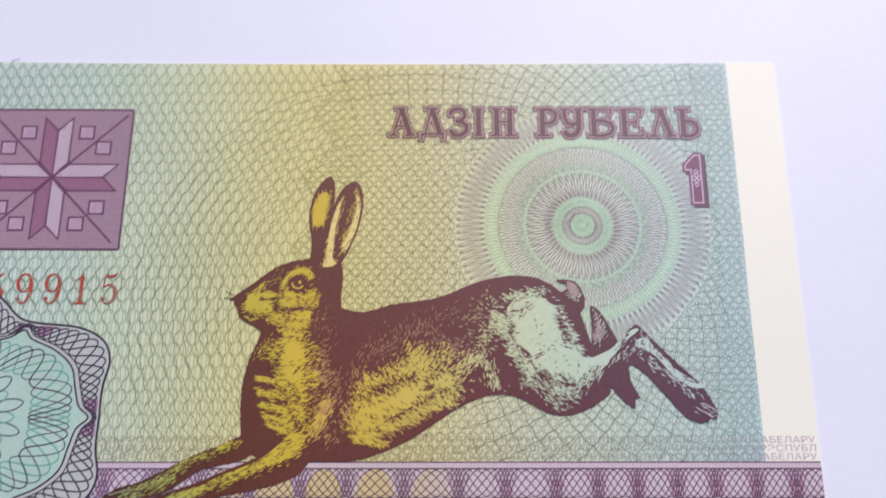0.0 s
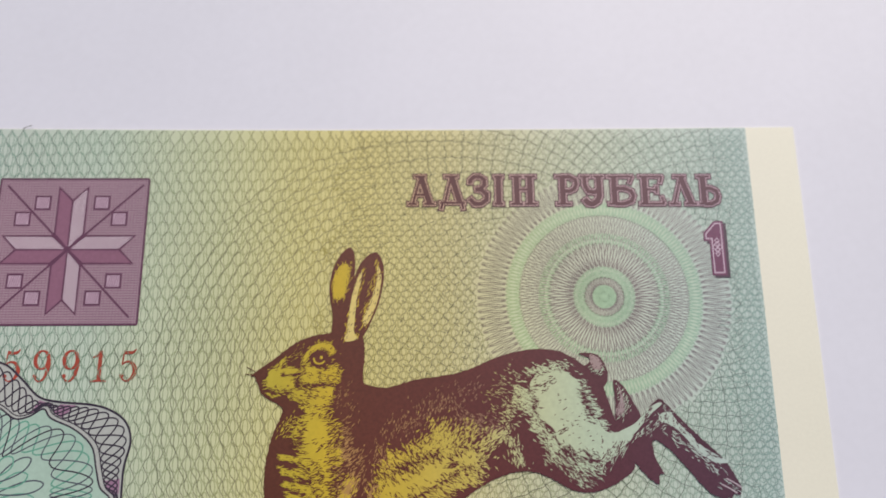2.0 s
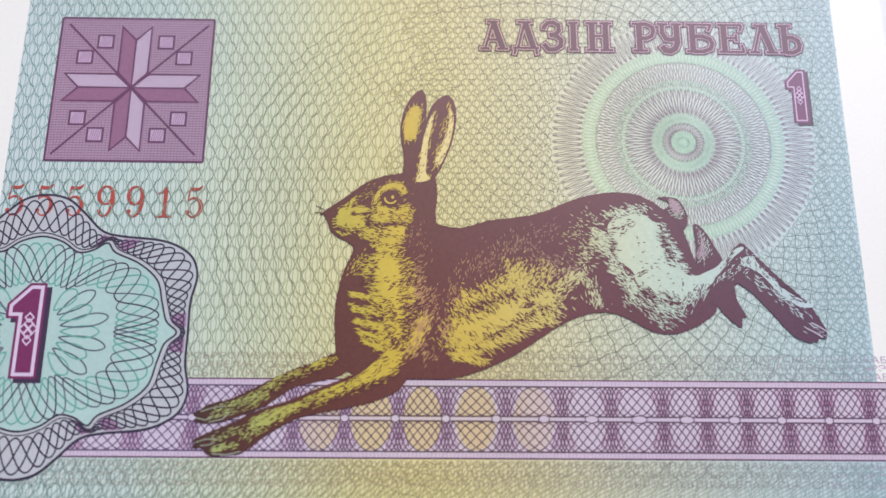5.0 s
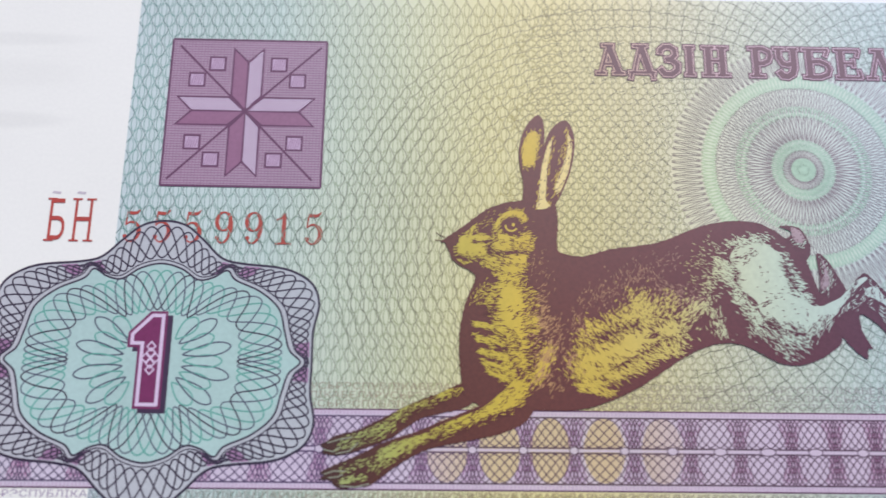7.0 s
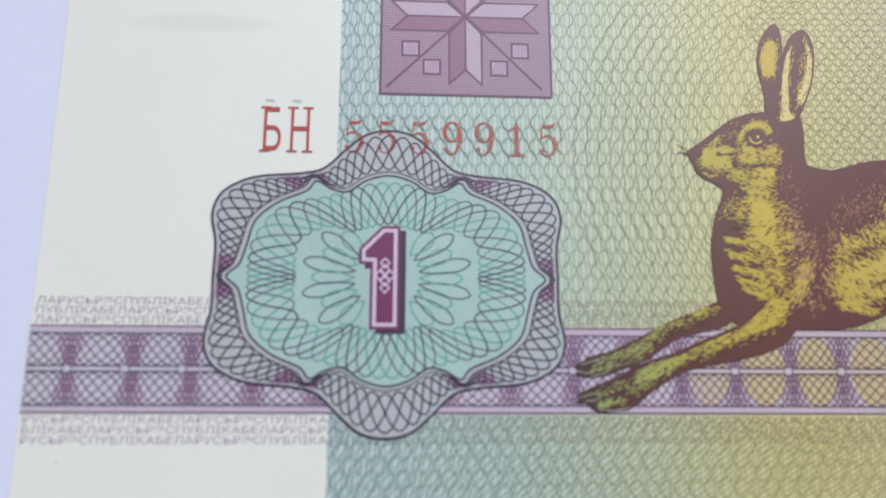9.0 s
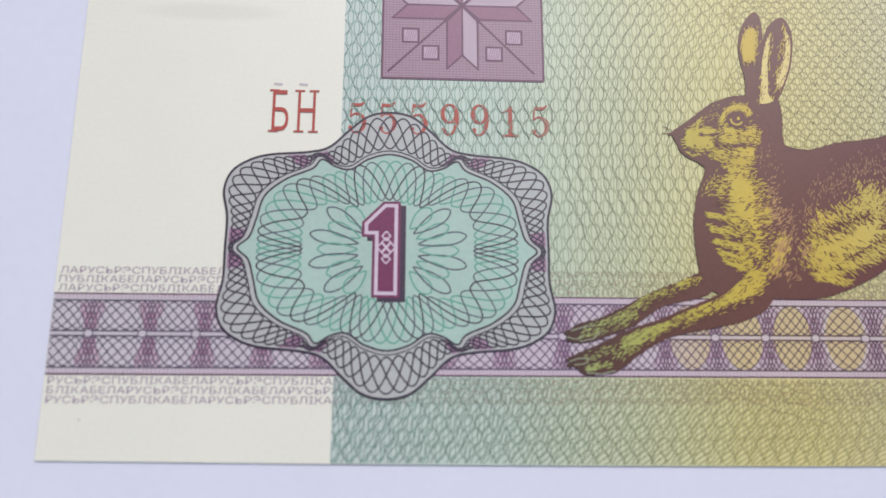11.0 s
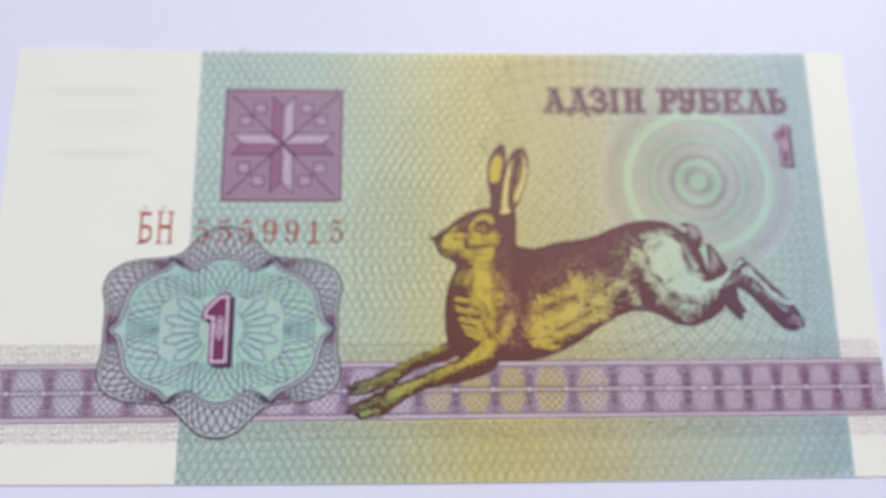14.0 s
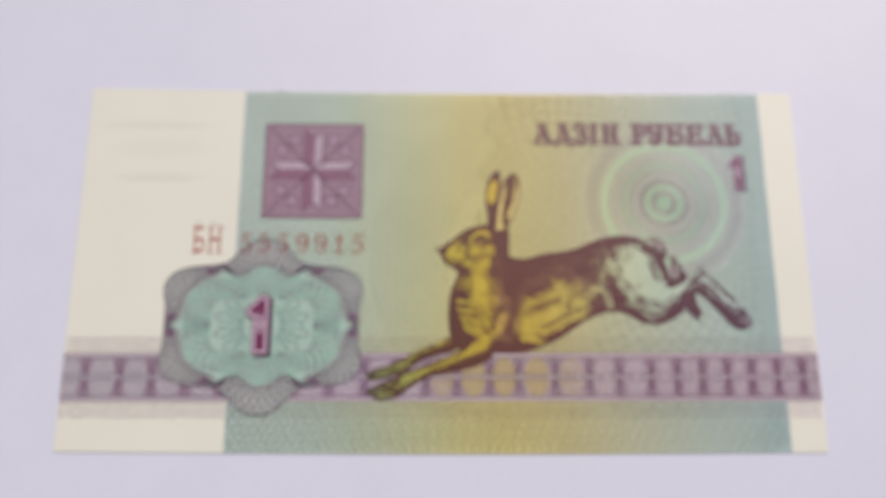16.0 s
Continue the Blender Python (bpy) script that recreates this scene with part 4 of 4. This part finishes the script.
BELLY = smooth([(63.89, 16.07), (63.51, 16.85), (64, 17.94), (64.69, 19.23), (65.68, 19.33), (67.07, 20.04), (68.47, 20.55), (69.77, 21.26), (70.97, 21.37), (72.06, 21.02), (72.65, 20.77), (72.22, 19.96), (71.12, 19.5), (69.51, 18.65), (68.42, 18.05), (67.33, 17.45), (66.05, 16.76), (64.97, 16.07)])
THIGH = smooth([(77.35, 27.01), (78.01, 27.87), (79.36, 28.19), (80.5, 28.31), (81.48, 27.67), (82.15, 26.83), (82.27, 25.56), (82.8, 24.41), (83.64, 23.38), (84.5, 22.66), (86.23, 22.77), (86.58, 22.15), (85.6, 21.33), (84.54, 20.61), (83.41, 20.25), (81.93, 20.55), (80.56, 21.1), (79.71, 22.02), (79.37, 23.05), (78.11, 24.08), (77.67, 25.38)])
SHANK = smooth([(85.36, 22.66), (86.95, 23.5), (88.12, 24.75), (89.2, 25.34), (89.49, 25.18), (88.61, 24.44), (87.6, 23.4), (86.93, 22.67), (85.98, 22.2)])
SHIN = smooth([(89.41, 24.34), (90.25, 24.5), (90.69, 23.83), (91.79, 22.59), (92.89, 21.46), (94.31, 20.55), (95.26, 19.99), (94.34, 19.89), (93.19, 20.44), (92.08, 21.46), (90.9, 22.79), (89.94, 23.41), (89.15, 23.72)])
TAIL_LIGHT = smooth([(83.07, 29.83), (83.88, 29.52), (84.23, 28.66), (83.79, 28.33), (83.2, 28.76)])
FAR_LIGHT = smooth([(85.55, 27.06), (85.97, 25.9), (86.08, 24.74), (85.52, 24.11), (85.21, 24.63), (85.71, 25.79)])
NEARCOAT = smooth([(59.02, 16.84), (59.43, 15.96), (58.86, 14.6), (57.73, 13.45), (55.83, 12.78), (53.95, 12.02), (52.08, 11.08), (50.22, 10.42), (48.84, 9.77), (47.47, 9.13), (46.53, 9.13), (47.04, 10.05), (48.41, 10.7), (49.9, 11.08), (51.57, 11.92), (53.45, 12.68), (55.33, 13.54), (56.74, 14.7), (57.88, 15.76)])
FARCOAT = smooth([(53.55, 15.12), (52.42, 14.4), (51.01, 13.92), (49.52, 13.15), (48.31, 12.49), (47.31, 11.73), (45.93, 11.17), (45.26, 11.26), (45.98, 11.83), (47.27, 12.49), (48.27, 13.25), (49.58, 13.82), (50.99, 14.3), (52.31, 14.98)])
EARCOAT_A = smooth([(59.49, 38.46), (60.22, 38.64), (60.44, 37.79), (60.14, 36.09), (59.74, 35.19), (59.11, 35.3), (58.73, 36.36), (58.98, 37.49)])
EARCOAT_B = smooth([(61.64, 38.09), (61.54, 36.95), (61.24, 35.6), (61.05, 33.6), (61, 32.06), (61.37, 31.41), (60.14, 31.18), (60.28, 32.22), (60.47, 33.87), (60.72, 35.54), (61.18, 37.23)])
EARCOAT_C = smooth([(63.11, 38.5), (63.48, 37.54), (63.32, 35.84), (62.8, 33.94), (62.08, 32.61), (61.82, 33.27), (62.33, 34.72), (62.8, 36.12), (63.06, 37.25)])
for j, (shape, mat) in enumerate(((MUZZLE, M_COAT), (JAW, M_COAT), (CHEEK, M_COAT), (BROW, M_COAT), (CHEST, M_COAT), (SHOULDER, M_COAT), (BELLY, M_COAT), (THIGH, M_COAT), (SHANK, M_COAT), (SHIN, M_COAT), (TAIL_LIGHT, M_FLECK), (FAR_LIGHT, M_FLECK),
                                  (NEARCOAT, M_COAT), (FARCOAT, M_COAT), (EARCOAT_A, M_COAT), (EARCOAT_B, M_EAR), (EARCOAT_C, M_EAR))):
    part("coat_patch", fills([shape], 15.0 + 0.04 * j), mat, hare)


# burin strokes, combed in rows along the lie of the fur
def comb(x0, y0, x1, y1, count, spread, angle, length, width=0.12):
    """A row of strokes from one place to another, scattered to the sides."""
    count = int(count * 1.5)
    u = rng.random(count)[:, None]
    p = np.array((x0, y0)) * (1 - u) + np.array((x1, y1)) * u + rng.normal(0, spread * 1.15, (count, 2))
    return p, np.full(count, float(angle)), np.full(count, length * 0.85), np.full(count, width * 0.85)


def coat(rows, home, material, n, spread=0.22, clear=0.2):
    """All rows of one stretch of fur, kept inside the outline they belong to."""
    p, angle, length, width = (np.concatenate(c) for c in zip(*rows))
    keep = inside(p, home) & (gap_to(p, home) > clear)
    tagged(part("fur_shading", strokes(p[keep], angle[keep], length[keep], width[keep], n, spread), material, hare), kind="stuff")


coat([comb(54, 28.34, 54.67, 29.52, 25, 0.25, 45, 0.5), comb(55.27, 26.14, 58.49, 25.43, 60, 0.25, -20, 0.6), comb(56.44, 27.62, 59.57, 27.32, 60, 0.3, -15, 0.5), comb(59.05, 28.8, 59.57, 27.53, 34, 0.25, 10, 0.5),
      comb(56.3, 24.89, 59.11, 24.7, 30, 0.2, 0, 0.6), comb(53.21, 26.23, 54.47, 26.03, 10, 0.12, -20, 0.5), comb(56.41, 29, 59.44, 29.66, 24, 0.3, 30, 0.4, 0.09), comb(54.36, 29.63, 56.37, 30.5, 16, 0.35, 35, 0.3, 0.07)], TORSO, M_COAT, 15.9)
coat([comb(54.44, 20.65, 57, 20.3, 46, 0.16, -12, 0.8), comb(54.67, 19.4, 57.42, 18.96, 52, 0.17, -12, 0.85), comb(55, 18.3, 57.74, 17.62, 54, 0.17, -16, 0.85), comb(55.32, 17.37, 58.06, 16.49, 50, 0.16, -18, 0.8), comb(55.83, 16.44, 58.46, 15.52, 50, 0.16, -20, 0.8),
      comb(54.57, 22.67, 55.62, 24.37, 26, 0.25, 55, 0.45, 0.08), comb(55.74, 23.45, 57.21, 19.8, 60, 0.28, -10, 0.8), comb(57.4, 17.92, 59.14, 15.86, 60, 0.4, -30, 0.7), comb(59.32, 23.98, 59.86, 19.91, 60, 0.22, 20, 0.7), comb(56.51, 24.48, 58.81, 24.29, 34, 0.18, 30, 0.5)], TORSO, M_COAT, 16.0)
coat([comb(59.84, 21.93, 61.44, 19.82, 90, 0.5, 35, 0.45, 0.09), comb(60.62, 23.47, 59.77, 19.16, 60, 0.35, 40, 0.5, 0.09), comb(61.35, 18.72, 59.82, 15.38, 70, 0.28, 60, 0.6), comb(61.63, 20.67, 63.31, 15.97, 44, 0.5, 70, 0.45, 0.08), comb(59.59, 17.92, 61.3, 17.93, 40, 0.35, 45, 0.5, 0.1),
      comb(59.48, 27.11, 60.51, 24.5, 40, 0.6, 70, 0.35, 0.06), comb(60.83, 15.96, 61.81, 14.75, 24, 0.3, 50, 0.5, 0.09)], TORSO, M_FLECK, 15.8)
coat([comb(63.12, 15.97, 64.5, 20.69, 130, 0.4, -40, 0.6), comb(64.5, 20.03, 69.69, 21.98, 190, 0.45, -50, 0.55), comb(67.59, 21.46, 72.51, 22.76, 230, 0.6, 55, 0.45, 0.11), comb(68.82, 23.51, 69.48, 21.72, 150, 0.6, 70, 0.45, 0.11),
      comb(72.46, 20.97, 74.72, 22.77, 120, 0.45, 35, 0.5), comb(70.69, 18.45, 73.01, 19.86, 80, 0.35, -30, 0.6), comb(63.99, 15.39, 69.64, 17.56, 170, 0.3, -30, 0.85), comb(63.41, 15.58, 66.51, 14.71, 50, 0.22, -32, 0.95), comb(69.4, 17.85, 72.47, 18.46, 60, 0.22, -20, 0.7)], TORSO, M_COAT, 16.0)
coat([comb(67.03, 24.54, 70.83, 25.5, 80, 0.55, 80, 0.4, 0.075), comb(64.26, 22.72, 67.33, 24.02, 62, 0.55, 80, 0.42, 0.075), comb(63.31, 21.44, 64.1, 19.68, 40, 0.4, 75, 0.4, 0.08), comb(71.05, 24.04, 74.03, 23.02, 110, 0.6, -40, 0.4, 0.08), comb(62.53, 17.93, 63.12, 16.95, 24, 0.3, 60, 0.5, 0.09),
      comb(69.58, 26.12, 72.65, 26.93, 40, 0.6, 60, 0.3, 0.07)], TORSO, M_FLECK, 15.8)
coat([comb(74.77, 23.95, 77.23, 26.59, 110, 0.45, -25, 0.45, 0.1), comb(73.63, 25.88, 76.38, 28.17, 60, 0.6, -25, 0.35, 0.08), comb(75.14, 23.03, 76.47, 19.37, 90, 0.35, -70, 0.5, 0.09), comb(76.52, 26.69, 77.7, 23.97, 120, 0.3, -20, 0.65), comb(77.58, 23.45, 80.05, 21, 110, 0.3, -30, 0.65),
      comb(77.31, 28.29, 81.04, 28.74, 100, 0.3, -20, 0.5), comb(81.97, 27.25, 84.02, 23.07, 120, 0.25, -15, 0.65), comb(78.94, 20.74, 83.44, 19.24, 160, 0.4, -35, 0.6, 0.09), comb(83.49, 19.9, 86.87, 21.95, 90, 0.28, 60, 0.5, 0.09), comb(80.45, 19.38, 82.49, 17.89, 36, 0.25, -35, 0.5, 0.08)], TORSO, M_COAT, 16.0)
coat([comb(87.75, 22.83, 89.79, 24.03, 24, 0.3, 50, 0.5, 0.09), comb(89.68, 22.84, 94.45, 19.13, 44, 0.25, -40, 0.65, 0.1), comb(94.28, 18.52, 95.96, 17.43, 10, 0.28, -28, 0.6, 0.08), comb(89.89, 25.08, 91.29, 23.73, 9, 0.12, -40, 0.5, 0.08), comb(86.57, 22.05, 87.77, 23.09, 12, 0.25, 45, 0.5, 0.09)], HIND, M_COAT, 16.2, clear=0.12)
for shape, angle, count, reach, length, width, home in (
        (EARCOAT_A, 80, 60, 0.25, 0.5, 0.07, EAR_A), (EARCOAT_B, 75, 70, 0.25, 0.5, 0.07, EAR_B), (EARCOAT_C, 65, 110, 0.45, 0.55, 0.07, EAR_B), (NEARCOAT, 25, 300, 0.45, 0.55, 0.09, NEAR), (FARCOAT, 25, 190, 0.4, 0.5, 0.08, FARLEG),
        (MUZZLE, 15, 70, 0.25, 0.4, 0.08, TORSO), (JAW, -15, 80, 0.3, 0.45, 0.08, TORSO), (CHEEK, -10, 90, 0.35, 0.4, 0.08, TORSO), (BROW, 40, 60, 0.2, 0.35, 0.07, TORSO), (CHEST, 5, 240, 0.5, 0.6, 0.09, TORSO), (BELLY, -40, 220, 0.45, 0.55, 0.09, TORSO), (THIGH, -20, 80, 0.25, 0.5, 0.08, TORSO),
        (SHIN, -40, 50, 0.15, 0.5, 0.07, HIND), (SHOULDER, 60, 60, 0.3, 0.5, 0.09, TORSO), (FAR_LIGHT, 60, 50, 0.5, 0.4, 0.06, FARHIND), (TAIL_LIGHT, 30, 40, 0.4, 0.35, 0.06, TAIL)):
    tagged(part("fur_shading", strokes(scatter(shape, count, reach, False, home), angle, length, width, 16.2, 0.25), M_COAT, hare), kind="stuff")
    tagged(part("fur_shading", strokes(scatter(shape, int(count * 0.7), reach * 0.7, True), angle, length * 0.8, width * 0.9, 16.8, 0.25), M_HARE, hare), kind="stuff")
coat([comb(43.24, 10.61, 45.45, 11.26, 26, 0.2, 20, 0.6, 0.1), comb(42.93, 9.77, 45.12, 10.61, 26, 0.16, 30, 0.6, 0.09), comb(45.47, 10.94, 47.33, 11.4, 24, 0.25, 25, 0.5, 0.09)], FARLEG, M_COAT, 16.3)
coat([comb(42.86, 8.12, 45.61, 8.85, 20, 0.2, 20, 0.5, 0.09), comb(43.48, 7.3, 45.5, 7.66, 40, 0.14, 12, 0.5, 0.12), comb(45.63, 8.58, 47.48, 8.85, 30, 0.3, 30, 0.5, 0.09)], NEAR, M_COAT, 16.3)
# dark nicks in the pale fur
coat([comb(54.31, 28.03, 56.23, 28.09, 26, 0.08, 0, 0.5, 0.09), comb(55.43, 27.51, 56.42, 28.47, 18, 0.12, 30, 0.4, 0.09), comb(55.85, 27.09, 59.07, 27.16, 44, 0.1, 0, 0.6, 0.1), comb(56.47, 26.25, 58.69, 25.95, 26, 0.25, -15, 0.5, 0.08), comb(56.43, 28.15, 58.96, 27.95, 22, 0.15, -10, 0.4, 0.08),
      comb(53.14, 26.75, 55.05, 26.87, 16, 0.15, 10, 0.3, 0.08), comb(56.69, 29.97, 58.92, 30.41, 14, 0.12, 40, 0.3, 0.06)], TORSO, M_HARE, 17.2)
coat([comb(59.02, 23.77, 59.69, 21.73, 46, 0.25, 22, 0.6, 0.1), comb(57.36, 19.9, 59.21, 17.33, 80, 0.5, 8, 0.5, 0.09), comb(59.06, 20.92, 59.6, 17.82, 50, 0.25, 20, 0.6, 0.1), comb(56.34, 23.55, 55.99, 21.41, 46, 0.25, 0, 0.6, 0.1), comb(57.76, 21.92, 59.25, 21.42, 14, 0.25, 25, 0.5), comb(57.85, 17.18, 59.23, 15.96, 36, 0.3, 30, 0.5)], TORSO, M_HARE, 17.2)
coat([comb(64.3, 18.93, 67.56, 19.94, 60, 0.4, -42, 0.6, 0.1), comb(67.47, 20.14, 71.66, 21.17, 50, 0.3, -42, 0.55, 0.1), comb(69.64, 19.65, 70.54, 19.95, 24, 0.12, 12, 0.5, 0.1), comb(64.09, 16.26, 68.02, 17.85, 30, 0.4, -38, 0.6, 0.09), comb(68.42, 18.25, 72.12, 19.96, 24, 0.25, -30, 0.6, 0.1)], TORSO, M_HARE, 17.2)
coat([comb(77.54, 26.69, 77.93, 24.49, 34, 0.25, -15, 0.55, 0.1), comb(78.04, 26.59, 79.55, 27.88, 24, 0.3, 20, 0.5, 0.09), comb(79.44, 22.43, 80.78, 23.05, 12, 0.1, 22, 0.5, 0.09), comb(79.72, 25.65, 83.57, 21.01, 26, 0.8, 5, 0.3, 0.09), comb(82.13, 26.62, 82.97, 24, 50, 0.2, -12, 0.6, 0.1),
      comb(79.97, 21.31, 83.52, 20.4, 60, 0.22, -40, 0.5, 0.09), comb(83.72, 20.41, 86.57, 22.05, 40, 0.2, 55, 0.45, 0.08)], TORSO, M_HARE, 17.2)
coat([comb(89.26, 23.82, 91.15, 23.31, 30, 0.25, 60, 0.35, 0.08), comb(91.21, 22.84, 94.5, 20.45, 40, 0.22, -40, 0.5, 0.09), comb(88.44, 24.86, 87.59, 23.29, 20, 0.12, 55, 0.5, 0.08)], HIND, M_HARE, 17.2, clear=0.05)
coat([comb(46.98, 9.4, 52.99, 12.02, 55, 0.3, 25, 0.5, 0.1), comb(52.99, 12.02, 59.14, 15.86, 50, 0.35, 38, 0.5, 0.09), comb(50.22, 10.33, 58.69, 13.55, 90, 0.18, 24, 0.6, 0.11)], NEAR, M_HARE, 17.2, clear=0.02)
coat([comb(45.46, 11.17, 49.14, 13.06, 70, 0.25, 28, 0.5, 0.1), comb(49.14, 13.06, 53.6, 15.08, 70, 0.22, 24, 0.5, 0.09)], FARLEG, M_HARE, 17.2, clear=0.02)
# fur that breaks the outline
for shape, count in ((TORSO, 520), (NEAR, 260), (HIND, 260), (FARLEG, 160), (TAIL, 40)):
    k = rng.integers(0, len(shape), count)
    e = np.roll(shape, -1, 0)[k] - shape[k]
    tilt = np.degrees(np.arctan2(e[:, 1], e[:, 0])) + rng.choice((-22, 22), count)
    tagged(part("fur_fringe", strokes(shape[k] + e * rng.random((count, 1)), tilt, 0.34, 0.07, 14.9, 0.15), M_HARE, hare), kind="stuff")

a = np.linspace(0, 2 * math.pi, 30, endpoint=False)
disc = np.c_[np.cos(a), np.sin(a)]
toes = [[(41.89, 9.87), (42.75, 9.68), (43.28, 10.05)], [(42.95, 9.5), (44.14, 9.77), (44.76, 10.42)], [(42.22, 10.38), (43.23, 10.7), (44.25, 10.89)], [(42.05, 7.85), (42.86, 8.12), (43.8, 8.12)], [(42.44, 7.57), (43.18, 7.66), (43.63, 7.85)], [(43.42, 6.94), (44.63, 6.85), (45.82, 7.12)],
        [(94.43, 18.02), (95.18, 17.63), (95.74, 17.23)], [(94.89, 18.53), (95.64, 18.13), (96.2, 17.73)]]
each("toe_line", toes, 0.11, 17.9, M_TOE, hare)
EYE = np.array((57.82, 29.54))
eye = part("eye", fills([disc * (0.92, 0.80) + EYE], 18.4), M_HARE, hare, "dark round eye")
part("iris", lines([disc[14:29] * (0.52, 0.46) + EYE], 0.16, 18.7), M_COAT, eye, "pale rim round the pupil")
part("glint", fills([disc * (0.14, 0.16) + EYE + (0.18, 0.12)], 18.8), M_COAT, eye)
each("whisker", [[(51.9, 28.4), (51.5, 28.6), (51.1, 28.8)], [(51.8, 28.1), (51.4, 28.1), (51.0, 28.15)]], 0.06, 13.5, M_HARE, hare)

# ---- loose fibre at the upper edge ----
fibre_curve = bpy.data.curves.new("fibre", "CURVE")
fibre_curve.dimensions, fibre_curve.bevel_depth, fibre_curve.bevel_resolution = "3D", 0.00003, 2
spline = fibre_curve.splines.new("POLY")
spline.points.add(7)
for i, p in enumerate(spline.points):
    u = i / 7
    p.co = ((27.6 + 0.85 * u) * MM, (52.72 + 0.35 * u * u) * MM, 0.00004 + 0.0001 * math.sin(3 * u), 1)
holder = new("fibre", fibre_curve)
bpy.context.view_layer.update()
fibre_mesh = bpy.data.meshes.new_from_object(holder)
bpy.data.objects.remove(holder)
fibre_mesh.materials.append(M_FIBRE)
tagged(new("fibre", fibre_mesh), "tiny dark loose fibre on the edge of the banknote", "fibre")
